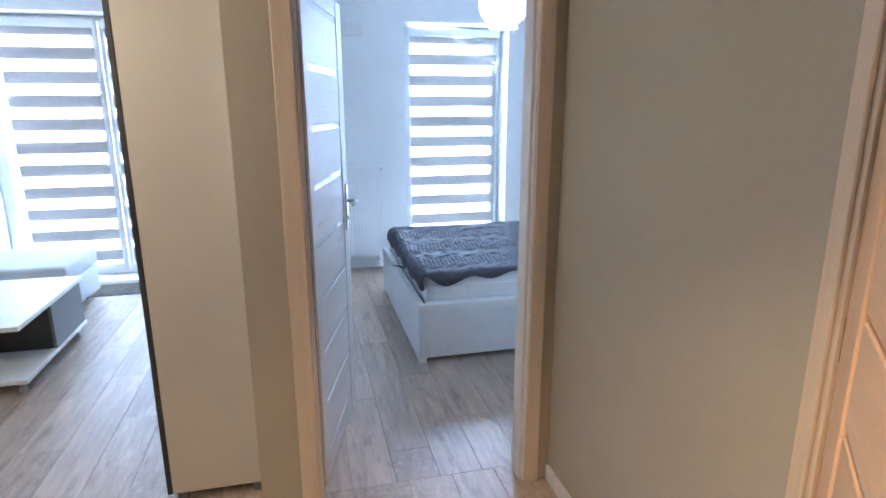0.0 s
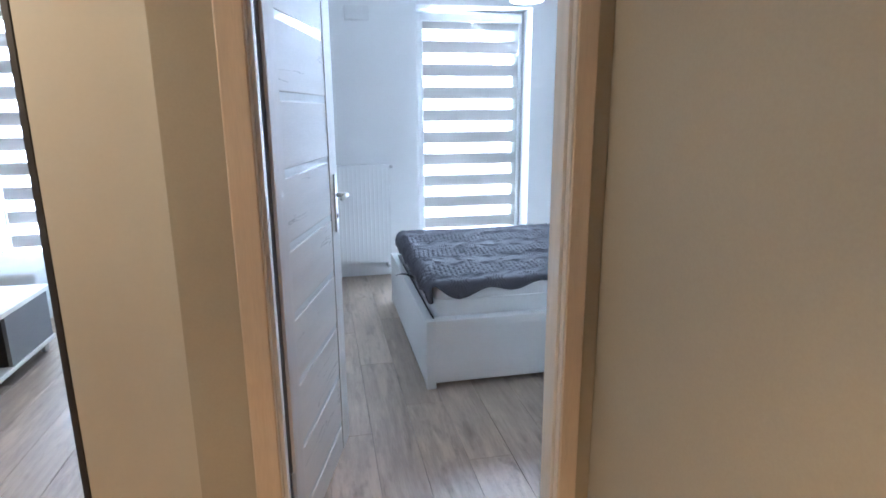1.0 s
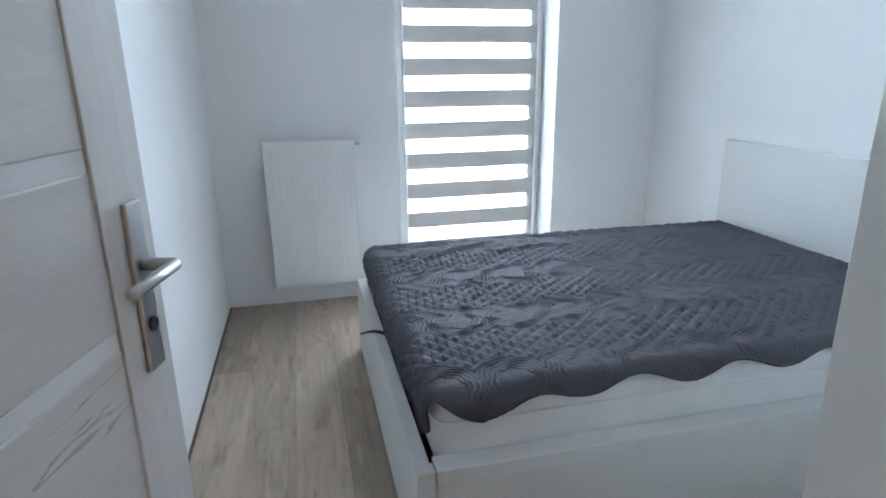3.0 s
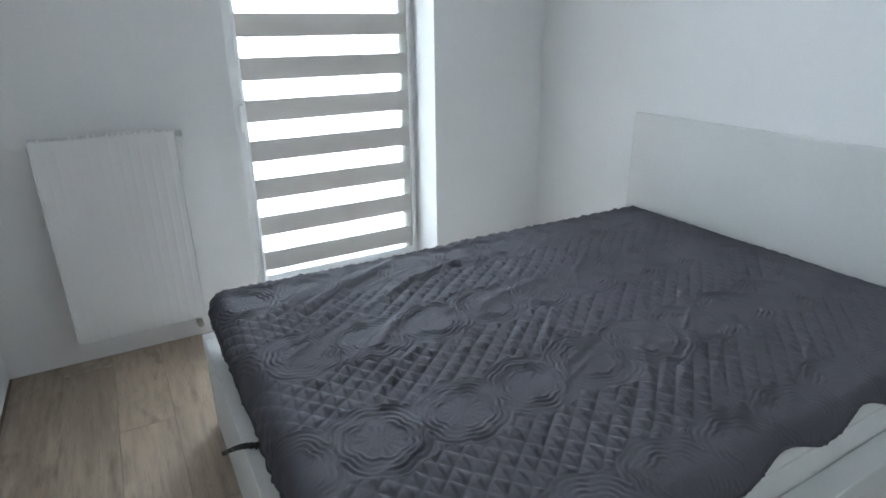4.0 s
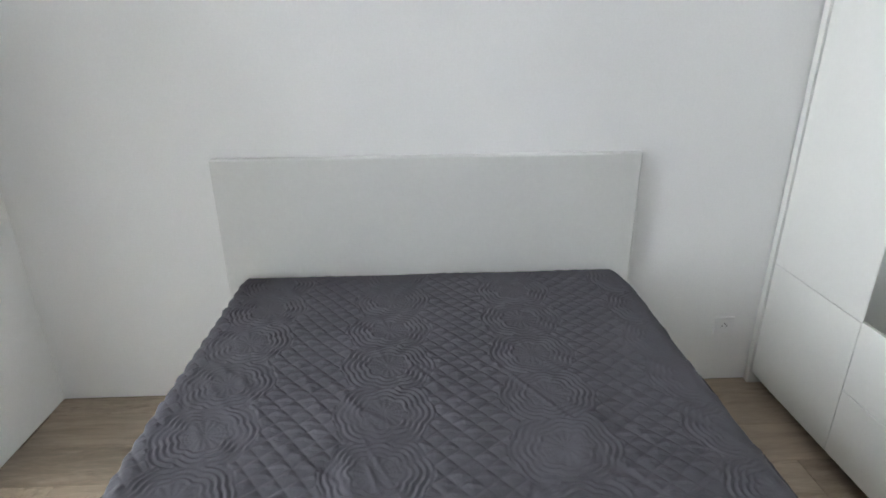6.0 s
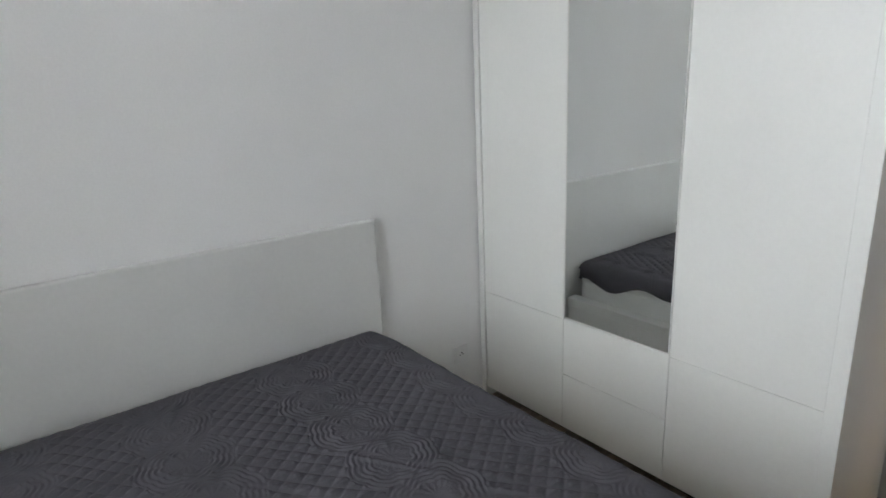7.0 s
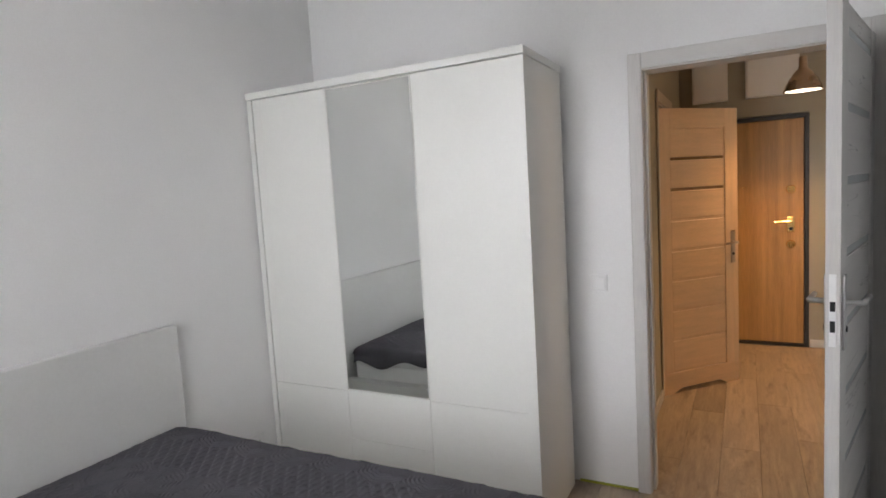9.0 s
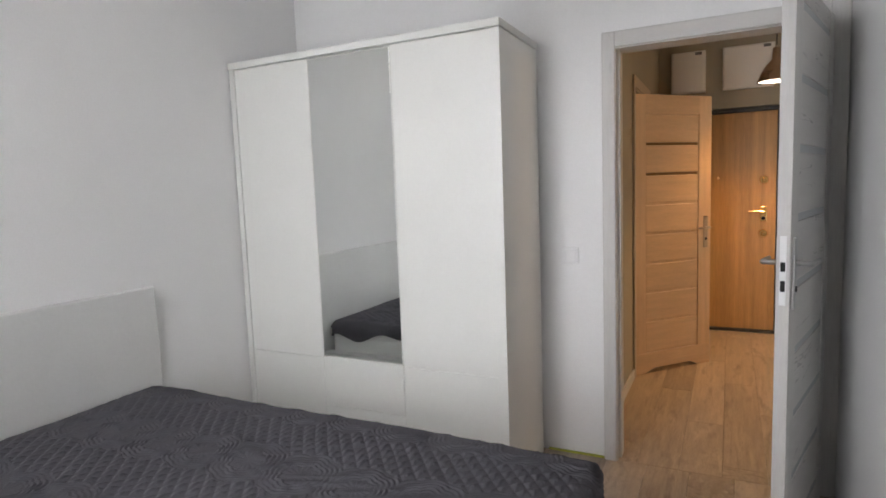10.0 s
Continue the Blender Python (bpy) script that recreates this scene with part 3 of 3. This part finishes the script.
def bedspread():
    """A quilted cover over the mattress with a scalloped hem: squares, and rows of ringed medallions."""
    n, m = 640, 520
    hx, hy = (MX1 - MX0) / 2 + 0.026, (MY1 - MY0) / 2 + 0.024
    cx, cy = (MX0 + MX1) / 2 - 0.010, (MY0 + MY1) / 2 - 0.006
    drop_foot, drop_head, drop_near, drop_far = 0.080, 0.020, 0.010, 0.06
    u = np.linspace(-hx - drop_foot, hx + drop_head, n)[:, None] * np.ones((1, m))
    v = np.ones((n, 1)) * np.linspace(-hy - drop_near, hy + drop_far, m)[None, :]
    # the hem swings in and out in scallops
    hem = u + cx
    swing_n = 0.019 * np.cos((hem - 0.30) * math.tau / 0.325) + 0.040 * np.exp(-(((hem - 0.05) / 0.12) ** 2)) - 0.020 * np.exp(-(((hem + 0.12) / 0.05) ** 2)) + 0.055 * np.clip((hem - 1.1) / 0.5, 0, 1)
    swing_f = 0.012 * np.cos((v + 0.10) * math.tau / 0.29)
    end_v = np.clip((-v - hy + 0.02) / (drop_near + 0.02), 0, 1)
    end_u = np.clip((-u - hx + 0.02) / (drop_foot + 0.02), 0, 1)
    v = v - swing_n * end_v
    u = u - swing_f * end_u
    # quilting relief
    px, py = u + cx, v + cy
    warp = 0.005 * np.sin(py * 9.0 + 2.0 * np.sin(px * 5.0))
    px, py = px + warp, py + 0.005 * np.sin(px * 8.0 + 1.5 * np.sin(py * 6.0))
    row = np.abs((py - 1.555 + 0.205) % 0.41 - 0.205)
    lane = np.floor((py - 1.555 + 0.205) / 0.41)
    along = np.abs((px - 0.055 + 0.055 * lane + 0.10) % 0.20 - 0.10)
    rr, angle = np.hypot(along, row), np.arctan2(row, along)
    ring = rr - 0.070 - 0.008 * np.abs(np.cos(4 * angle))
    cell = 0.040
    fu, fv = ((px * 0.78 + py * 0.63) / cell) % 1, ((px * 0.63 - py * 0.78) / cell) % 1
    tent = np.sin(math.pi * fu) * np.sin(math.pi * fv)
    fold = np.where(fu + fv > 1, 1.0, 0.5)
    quilt = 0.0094 * np.sqrt(np.clip(tent, 0, 1)) * fold
    patch = np.clip(0.55 + 0.8 * np.sin(px * 37.0 + 2.0 * np.sin(py * 23.0)) * np.sin(py * 41.0 + 1.5 * np.sin(px * 29.0)), 0.15, 1.2)
    ripple = 0.0058 * (0.5 + 0.5 * np.cos(ring / 0.0150 * math.tau)) * patch
    ribs = 0.5 * np.cos(16 * angle) + 0.5 * np.cos(rr / 0.008 * math.tau) * np.clip((rr - 0.018) / 0.02, 0, 1)
    plain = 0.0010 + 0.0009 * ribs + 0.0007 * np.sin(px * 61.0 + 2.0 * np.sin(py * 43.0)) * np.sin(py * 57.0 + 2.0 * np.sin(px * 39.0))
    relief = np.where(ring < -0.022, plain, np.where(ring < 0.050, ripple, quilt * (0.6 + 0.5 * patch)))
    # wrinkles
    for (ax, ay, ang, length, wide, high) in ((0.20, 2.30, 35, 0.42, 0.022, 0.012), (0.34, 2.36, 32, 0.36, 0.020, 0.010), (0.05, 2.28, 44, 0.30, 0.02, 0.010), (0.70, 2.00, 15, 0.30, 0.03, 0.007), (0.9, 1.5, -20, 0.35, 0.03, 0.006), (0.45, 1.85, 65, 0.25, 0.025, 0.006), (0.10, 2.10, 52, 0.34, 0.018, 0.009), (0.42, 2.22, 30, 0.30, 0.016, 0.008), (0.24, 1.95, 48, 0.26, 0.018, 0.007), (0.62, 2.30, 22, 0.30, 0.018, 0.007)):
        c, s = math.cos(radians(ang)), math.sin(radians(ang))
        du, dv = (px - ax) * c + (py - ay) * s, -(px - ax) * s + (py - ay) * c
        relief = relief + 1.5 * high * np.exp(-(dv / wide) ** 2 - (du / length) ** 4 * 16)
    creases = random.Random(11)
    for k in range(70):
        ax, ay, ang = creases.uniform(-0.15, 1.2), creases.uniform(1.15, 2.55), creases.uniform(15, 60)
        length, wide, high = creases.uniform(0.06, 0.18), creases.uniform(0.006, 0.013), creases.uniform(0.0015, 0.0042)
        c, s = math.cos(radians(ang)), math.sin(radians(ang))
        du, dv = (px - ax) * c + (py - ay) * s, -(px - ax) * s + (py - ay) * c
        relief = relief + high * np.exp(-(dv / wide) ** 2 - (du / length) ** 2)
    relief = relief + 0.004 * np.sin(px * 5.1 + 1.3 * np.sin(py * 4.0)) * np.sin(py * 6.3 + 0.7)
    # the quilting lies flatter where the cover is drawn over the head end
    relief = relief * (1 - 0.65 * np.clip((u - hx + 0.14) / 0.12, 0, 1))
    # wrap over the rounded edges of the mattress
    r = 0.060

    def wrap(s, half):
        over = np.abs(s) - (half - r)
        arc = np.clip(over, 0, r * math.pi / 2) / r
        flat = np.where(over > 0, (half - r) + r * np.sin(arc), np.abs(s))
        down = np.where(over > 0, r * (1 - np.cos(arc)) + np.clip(over - r * math.pi / 2, 0, None), 0)
        return np.sign(s) * flat, down, np.clip(arc / (math.pi / 2), 0, 1)

    x, dx, bx = wrap(u, hx)
    y, dy, by = wrap(v, hy)
    # corners pull in and hang as one soft fold
    both = np.minimum(dx, dy)
    x, y = x - np.sign(u) * both * 0.55, y - np.sign(v) * both * 0.55
    z = MZ + 0.012 - np.maximum(dx, dy)
    X = cx + x + np.sign(u) * bx * relief * 0.8
    y = y + 0.026 * np.exp(-(((hx - u) / 0.10) ** 2)) * np.clip(-v / hy, 0, 1) ** 2
    Y = cy + y + np.sign(v) * by * relief * 0.8
    Z = z + relief * (1 - np.maximum(bx, by)) + 0.004
    co = np.stack([X, Y, Z], -1).reshape(-1, 3)
    idx = np.arange(n * m).reshape(n, m)
    quads = np.stack([idx[:-1, :-1], idx[1:, :-1], idx[1:, 1:], idx[:-1, 1:]], -1).reshape(-1, 4)
    data = bpy.data.meshes.new("bedspread")
    data.from_pydata(co.tolist(), [], quads.tolist())
    data.materials.append(M_COVER)
    for p in data.polygons:
        p.use_smooth = True
    ob = new("bedspread", data)
    grid = co.reshape(n, m, 3)
    rim = np.concatenate([grid[:, 0], grid[-1, 1:], grid[-2::-1, -1], grid[0, -2:0:-1]])[::2]
    part("hem_binding", cord(rim.tolist(), 0.0042), M_COVER, ob, "narrow bound hem", local=True, smooth=True)
    thick = ob.modifiers.new("thick", "SOLIDIFY")
    thick.thickness, thick.offset = 0.006, -1
    return tagged(ob, "slate grey quilted bedspread with scalloped hem on the mattress", "bedspread")


bedspread()

# ---- bedroom: wardrobe ----
WX0, WX1, WY, WZ = 0.385, 1.900, 0.497, 2.090
ward = thing("wardrobe", (1.14, 0.24, 0), "tall white wardrobe with a narrow mirror door and drawers", "wardrobe")
for xa, xb in ((WX0, WX0 + 0.046), (WX1 - 0.030, WX1)):
    part("side", boxes(((xa, -0.020, 0.0), (xb, WY, WZ - 0.036)), bevel=0.002), M_LACQ, ward)
part("top", boxes(((WX0 - 0.004, -0.020, WZ - 0.034), (WX1 + 0.003, WY + 0.006, WZ)), bevel=0.003), M_LACQ, ward)
part("back", boxes(((WX0 + 0.036, -0.018, 0.07), (WX1 - 0.036, -0.006, WZ - 0.036))), M_LACQ, ward)
# plinth's near-black colour stands for shade in the gap below the doors
part("plinth", boxes(((WX0 + 0.036, WY - 0.09, 0.0), (WX1 - 0.036, WY - 0.07, 0.058))), M_GAP, ward, "recessed plinth coloured with the shade under the doors")
part("bottom", boxes(((WX0 + 0.036, 0.0, 0.060), (WX1 - 0.036, WY - 0.03, 0.076))), M_LACQ, ward)
DX = (WX0 + 0.047, 0.916, 1.392, WX1 - 0.031)
YF = WY - 0.008
for k in (0, 2):
    a, b = DX[k] + 0.001, DX[k + 1] - 0.001
    part("door", boxes(((a, YF - 0.018, 0.556), (b, YF, WZ - 0.037)), bevel=0.0012), M_LACQ, ward)
    part("lower_panel", boxes(((a, YF - 0.018, 0.056), (b, YF, 0.554)), bevel=0.0012), M_LACQ, ward)
a, b = DX[1] + 0.001, DX[2] - 0.001
part("drawer", boxes(((a, YF - 0.018, 0.056), (b, YF, 0.306)), bevel=0.0012), M_LACQ, ward)
part("drawer", boxes(((a, YF - 0.018, 0.308), (b, YF, 0.560)), bevel=0.0012), M_LACQ, ward)
md = part("mirror_door", boxes(((a, YF - 0.022, 0.562), (b, YF - 0.006, WZ - 0.037)), bevel=0.0015), M_LACQ, ward)
glass = boxes(((a + 0.005, YF - 0.006, 0.567), (b - 0.005, YF - 0.001, WZ - 0.044)), bevel=0.001)
part("mirror", glass, M_MIRROR, md, "tall plain mirror")
part("mirror_edge", boxes(((a, YF - 0.006, 0.564), (a + 0.004, YF + 0.001, WZ - 0.04)), ((b - 0.004, YF - 0.006, 0.564), (b, YF + 0.001, WZ - 0.04))), M_LACQ, md, "thin white mirror edge")

# ---- bedroom: radiator, vent, socket, switch, lamp ----
RX0, RX1, RY0, RY1, RZ0, RZ1 = -0.616, -0.102, 3.240, 3.335, 0.143, 1.004
rad = thing("radiator", (-0.36, 3.29, RZ0), "white ribbed panel radiator hung on the wall", "radiator")
bm = bmesh.new()
cols = 14 * 8
for k in range(cols + 1):
    x = RX0 + 0.004 + k * (RX1 - RX0 - 0.008) / cols
    y = RY0 + 0.004 - 0.0007 * max(0.0, math.sin(k * math.tau / 8)) ** 2
    bm.verts.new((x, y + 0.002, RZ0 + 0.002)), bm.verts.new((x, y, RZ0 + 0.03)), bm.verts.new((x, y, RZ1 - 0.04)), bm.verts.new((x, RY0 + 0.004, RZ1 - 0.012))
bm.verts.ensure_lookup_table()
for k in range(cols):
    for j in range(3):
        bm.faces.new([bm.verts[i] for i in (4 * k + j, 4 * k + 4 + j, 4 * k + 5 + j, 4 * k + 1 + j)])
for v in [g for g in bmesh.ops.extrude_face_region(bm, geom=list(bm.faces))["geom"] if isinstance(g, bmesh.types.BMVert)]:
    v.co.y = RY0 + 0.016
part("front_panel", bm, M_ENAMEL, rad)
part("back_panel", boxes(((RX0 + 0.004, RY1 - 0.014, RZ0 + 0.004), (RX1 - 0.004, RY1 - 0.004, RZ1 - 0.02)), bevel=0.003), M_ENAMEL, rad)
for x in (RX0, RX1 - 0.003):
    part("side_cover", boxes(((x, RY0 + 0.004, RZ0 + 0.01), (x + 0.003, RY1 - 0.002, RZ1)), bevel=0.001), M_ENAMEL, rad)
bm = bmesh.new()
for k in range(24):
    x = RX0 + 0.012 + k * (RX1 - RX0 - 0.024) / 23
    box(bm, (x - 0.004, RY0 + 0.012, RZ1 - 0.012), (x + 0.004, RY1 - 0.012, RZ1 - 0.004))
box(bm, (RX0 + 0.003, RY0 + 0.004, RZ1 - 0.014), (RX1 - 0.003, RY0 + 0.013, RZ1), 0.002)
box(bm, (RX0 + 0.003, RY1 - 0.013, RZ1 - 0.014), (RX1 - 0.003, RY1 - 0.004, RZ1), 0.002)
part("top_grille", bm, M_ENAMEL, rad)
bm = bmesh.new()
tube(bm, (RX1, RY0 + 0.05, 0.985), (RX1 + 0.03, RY0 + 0.05, 0.985), 0.013, seg=16)
part("bleed_valve", bm, M_CHROME, rad, "small metal bleed valve")
bm = bmesh.new()
tube(bm, (RX1 - 0.03, RY0 + 0.05, RZ0 + 0.01), (RX1 - 0.03, RY0 + 0.05, RZ0 - 0.05), 0.011, seg=14)
tube(bm, (RX1 - 0.03, RY0 + 0.05, RZ0 - 0.045), (RX1 - 0.03, YW, RZ0 - 0.045), 0.009, seg=14)
tube(bm, (RX1 - 0.03, RY0 + 0.06, RZ0 - 0.03), (RX1 - 0.03, RY0 + 0.0, RZ0 - 0.03), 0.014, seg=16)
part("valve", bm, M_CHROME, rad, "metal pipe valve")
for x in (RX0 + 0.09, RX1 - 0.09):
    part("bracket", boxes(((x - 0.012, RY1 - 0.006, 0.25), (x + 0.012, YW, 0.85)), bevel=0.002), M_ENAMEL, rad)

vent = thing("air_vent", (-0.32, YW, 2.23), "white air inlet box on the wall", "vent")
part("cover", boxes(((-0.424, YW - 0.03, 2.175), (-0.222, YW, 2.288)), bevel=0.006), M_PVC, vent)
for k in range(3):
    part("slat", boxes(((-0.414, YW - 0.034, 2.188 + k * 0.030), (-0.232, YW - 0.029, 2.204 + k * 0.030)), bevel=0.001), M_PVC, vent)


def outlet(name, at, turn, label, category, kind):
    """A square wall plate, with a rocker or a round socket well."""
    o = thing(name, at, label, category, turn=turn)
    part("frame", boxes(((-0.041, -0.009, -0.041), (0.041, 0, 0.041)), bevel=0.004), M_PVC, o, local=True)
    if kind == "rocker":
        part("rocker", boxes(((-0.028, -0.013, -0.028), (0.028, -0.008, 0.028)), bevel=0.003), M_PVC, o, local=True)
    else:
        bm = bmesh.new()
        tube(bm, (0, -0.011, 0), (0, -0.006, 0), 0.024, 0.026, seg=24)
        well = part("well", bm, M_PVC, o, local=True)
        bm = bmesh.new()
        for x in (-0.0095, 0.0095):
            tube(bm, (x, -0.0115, 0), (x, -0.010, 0), 0.0028, seg=10)
        tube(bm, (0, -0.016, 0.011), (0, -0.010, 0.011), 0.0025, seg=10)
        part("contacts", bm, M_GAP, well, local=True)
    return o


outlet("wall_socket", (XR, 0.627, 0.264), -90, "white wall socket beside the bed", "socket", "socket")
outlet("light_switch", (0.240, YS, 1.038), 180, "white square light switch beside the door", "switch", "rocker")
outlet("light_switch", (-1.055, YE, 1.02), 180, "white square light switch beside the entrance door", "switch", "rocker")

lampth = thing("ceiling_lamp", (0.62, 1.90, H), "white opal glass bowl lamp hanging from the ceiling", "lamp")
prof = [(0.050, 0.335)] + [(0.174 * math.cos(a), 0.178 + 0.160 * math.sin(a)) for a in [radians(70 - 10 * k) for k in range(14)]] + [(0.105, 0.022), (0.100, 0.016), (0.0, 0.012)]
part("shade", lathe(prof, (0.62, 1.90, 2.079)), M_SHADE, lampth, "white opal glass shade", smooth=True)
bm = bmesh.new()
tube(bm, (0.62, 1.90, 2.409), (0.62, 1.90, H - 0.02), 0.006, seg=10)
part("stem", bm, M_PVC, lampth)
bm = bmesh.new()
tube(bm, (0.62, 1.90, H - 0.03), (0.62, 1.90, H), 0.05, 0.055, seg=24)
part("canopy", bm, M_PVC, lampth)

tagged(link_mesh("foam_strip", boxes(((0.080, YS, 0.0), (0.370, YS + 0.010, 0.011)), bevel=0.002), M_FOAM), "yellow-green foam strip on the floor along the wall", "strip")

# ---- hall ----
for xa, xb, lab in ((-0.266, 0.018, "small white metal fuse box above the entrance door"), (-0.800, -0.402, "wide white metal fuse box above the entrance door")):
    fb = thing("fuse_box", ((xa + xb) / 2, YE, 2.17), lab, "fuse box", "fuse boxes")
    part("case", boxes(((xa, YE, 2.17), (xb, YE + 0.075, 2.53)), bevel=0.004), M_ENAMEL, fb)
    lid = part("lid", boxes(((xa + 0.012, YE + 0.075, 2.182), (xb - 0.012, YE + 0.088, 2.518)), bevel=0.004), M_ENAMEL, fb)
    part("mark", boxes(((xa + 0.03, YE + 0.0875, 2.493), (xa + 0.085, YE + 0.0890, 2.518))), M_GREYPANEL, lid)

pend = thing("pendant_lamp", (-0.765, -2.15, H), "bronze metal bell pendant lamp, lit", "lamp", "pendant lamps")
bell = [(0.82 * r, z) for r, z in ((0.012, 0.245), (0.030, 0.24), (0.034, 0.17), (0.040, 0.155), (0.075, 0.125), (0.115, 0.075), (0.145, 0.02), (0.152, 0.0), (0.147, 0.0), (0.139, 0.022), (0.108, 0.076), (0.068, 0.122), (0.030, 0.150))]
part("shade", lathe(bell, (-0.765, -2.15, 2.085)), M_BRONZE, pend, "brushed bronze bell shade", smooth=True)
part("diffuser", lathe([(0.0, 0.004), (0.07, 0.003), (0.116, 0.006), (0.113, 0.014), (0.0, 0.014)], (-0.765, -2.15, 2.085)), M_BULB, pend, "glowing white lamp diffuser", smooth=True)
bm = bmesh.new()
tube(bm, (-0.765, -2.15, 2.345), (-0.765, -2.15, H - 0.02), 0.004, seg=8)
part("cable", bm, M_BLACK, pend)
bm = bmesh.new()
tube(bm, (-0.765, -2.15, H - 0.025), (-0.765, -2.15, H), 0.045, 0.05, seg=24)
part("canopy", bm, M_BRONZE, pend)

# second pendant is added and stays unseen; it only houses the extra bulb
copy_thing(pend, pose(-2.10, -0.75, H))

# ---- living room ----
cab = thing("cabinet", (-1.23, 0.57, 0), "tall sand-coloured cabinet with a black front on small feet", "cabinet")
part("side", boxes(((-1.410, 0.006, 0.05), (-1.054, 0.024, 2.32)), bevel=0.002), M_CABFRONT, cab)
part("side", boxes(((-1.410, 1.164, 0.05), (-1.054, 1.182, 2.32)), bevel=0.002), M_CABFRONT, cab)
part("body", boxes(((-1.408, 0.026, 0.05), (-1.054, 1.162, 2.318)), bevel=0.002), M_CABFRONT, cab)
for ya, yb in ((0.004, 0.592), (0.596, 1.184)):
    part("door", boxes(((-1.430, ya, 0.05), (-1.412, yb, 2.32)), bevel=0.002), M_DARKPANEL, cab, "black cabinet door")
for x in (-1.38, -1.085):
    for y in (0.046, 1.14):
        bm = bmesh.new()
        tube(bm, (x, y, 0.0), (x, y, 0.05), 0.022, 0.024, seg=14)
        part("foot", bm, M_GREYPANEL, cab)

TX0, TX1, TY0, TY1 = -3.10, -2.358, 1.155, 2.150
tab = thing("coffee_table", (-2.68, 1.70, 0), "low white coffee table with graphite box and castors", "table")
part("tabletop", boxes(((TX0, TY0, 0.392), (TX1, TY1, 0.42)), bevel=0.003), M_LACQ, tab)
part("shelf", boxes(((TX0 + 0.02, TY0 + 0.02, 0.075), (TX1 - 0.01, TY1 - 0.01, 0.10)), bevel=0.003), M_LACQ, tab)
part("side_panel", boxes(((TX1 - 0.035, 1.62, 0.101), (TX1 - 0.015, TY1 - 0.03, 0.391)), bevel=0.002), M_GREYPANEL, tab, "graphite side panel")
part("back_panel", boxes(((TX0 + 0.05, 1.62, 0.101), (TX1 - 0.037, 1.64, 0.391)), bevel=0.002), M_DARKPANEL, tab, "black inner panel")
part("side_panel", boxes(((TX0 + 0.03, 1.30, 0.101), (TX0 + 0.048, TY1 - 0.03, 0.391)), bevel=0.002), M_GREYPANEL, tab)
for x in (TX0 + 0.07, TX1 - 0.06):
    for y in (TY0 + 0.07, TY1 - 0.06):
        c = part("castor", boxes(((x - 0.02, y - 0.02, 0.058), (x + 0.02, y + 0.02, 0.075)), bevel=0.003), M_CHROME, tab, "metal castor")
        bm = bmesh.new()
        tube(bm, (x - 0.012, y, 0.027), (x + 0.012, y, 0.027), 0.027, seg=20)
        part("wheel", bm, M_CHROME, c)

sofa = thing("sofa", (-3.3, 2.8, 0), "pale grey upholstered corner sofa", "sofa")
part("base", rounded_block(-4.22, -2.56, 2.40, 3.10, 0.06, 0.27, 0.02, 3), M_SOFA, sofa, smooth=True)
part("seat_cushion", rounded_block(-4.0, -2.55, 2.39, 3.11, 0.272, 0.43, 0.035, 4), M_SOFA, sofa, smooth=True)
part("backrest", rounded_block(-4.25, -4.0, 1.6, 3.06, 0.06, 0.80, 0.05, 4), M_SOFA, sofa, smooth=True)
for x in (-4.1, -2.64):
    for y in (2.46, 2.98):
        bm = bmesh.new()
        tube(bm, (x, y, 0), (x, y, 0.06), 0.018, 0.024, seg=12)
        part("foot", bm, M_BLACK, sofa)
tagged(link_mesh("cushion", rounded_block(-3.62, -3.16, 2.72, 2.90, 0.432, 0.62, 0.06, 5), M_PILLOW, smooth=True), "dark grey cushion on the sofa", "cushion")
mat_th = thing("doormat", (-2.3, 3.16, 0), "brown ribbed doormat before the balcony window", "mat")
part("backing", boxes(((-2.62, 3.00, 0.0), (-1.97, 3.32, 0.006)), bevel=0.002), M_MAT, mat_th)
for k in range(8):
    part("rib", boxes(((-2.61, 3.015 + k * 0.038, 0.006), (-1.98, 3.038 + k * 0.038, 0.012)), bevel=0.002), M_MAT, mat_th)

# ---- floor planks ----
PW, PL = 0.192, 1.285
bm = boxes(((-PW / 2 + 0.0006, -PL / 2 + 0.0006, -0.0085), (PW / 2 - 0.0006, PL / 2 - 0.0006, 0.0)))
top = [e for e in bm.edges if all(v.co.z > -0.001 for v in e.verts)]
bmesh.ops.bevel(bm, geom=top, offset=0.0013, segments=1, affect="EDGES")
plank_mesh = (PL, bpy.data.meshes.new("plank"))
bm.to_mesh(plank_mesh[1])
bm.free()
plank_mesh[1].materials.append(M_PLANK)


def lay_planks(x0, x1, y0, y1):
    """Rows of planks along y, staggered, the outer ones cut to the room."""
    length, data = plank_mesh
    for col in range(math.ceil((x1 - x0) / PW - 0.02)):
        xa, xb = x0 + col * PW, min(x1, x0 + (col + 1) * PW)
        y = y0 - (col * 0.41 % 1) * PL
        while y < y1:
            ya, yb = max(y, y0), min(y + PL, y1)
            y += PL
            if yb - ya > 0.02:
                ob = new("plank", data)
                ob.parent = floor
                ob.location, ob.scale = ((xa + xb) / 2, (ya + yb) / 2, 0), ((xb - xa) / PW, (yb - ya) / PL, 1)


lay_planks(XFAR, XO, YE, -0.07)
lay_planks(XFAR, XP, -0.07, YW)
lay_planks(XL + 0.012, XR - 0.004, -0.07, YW)
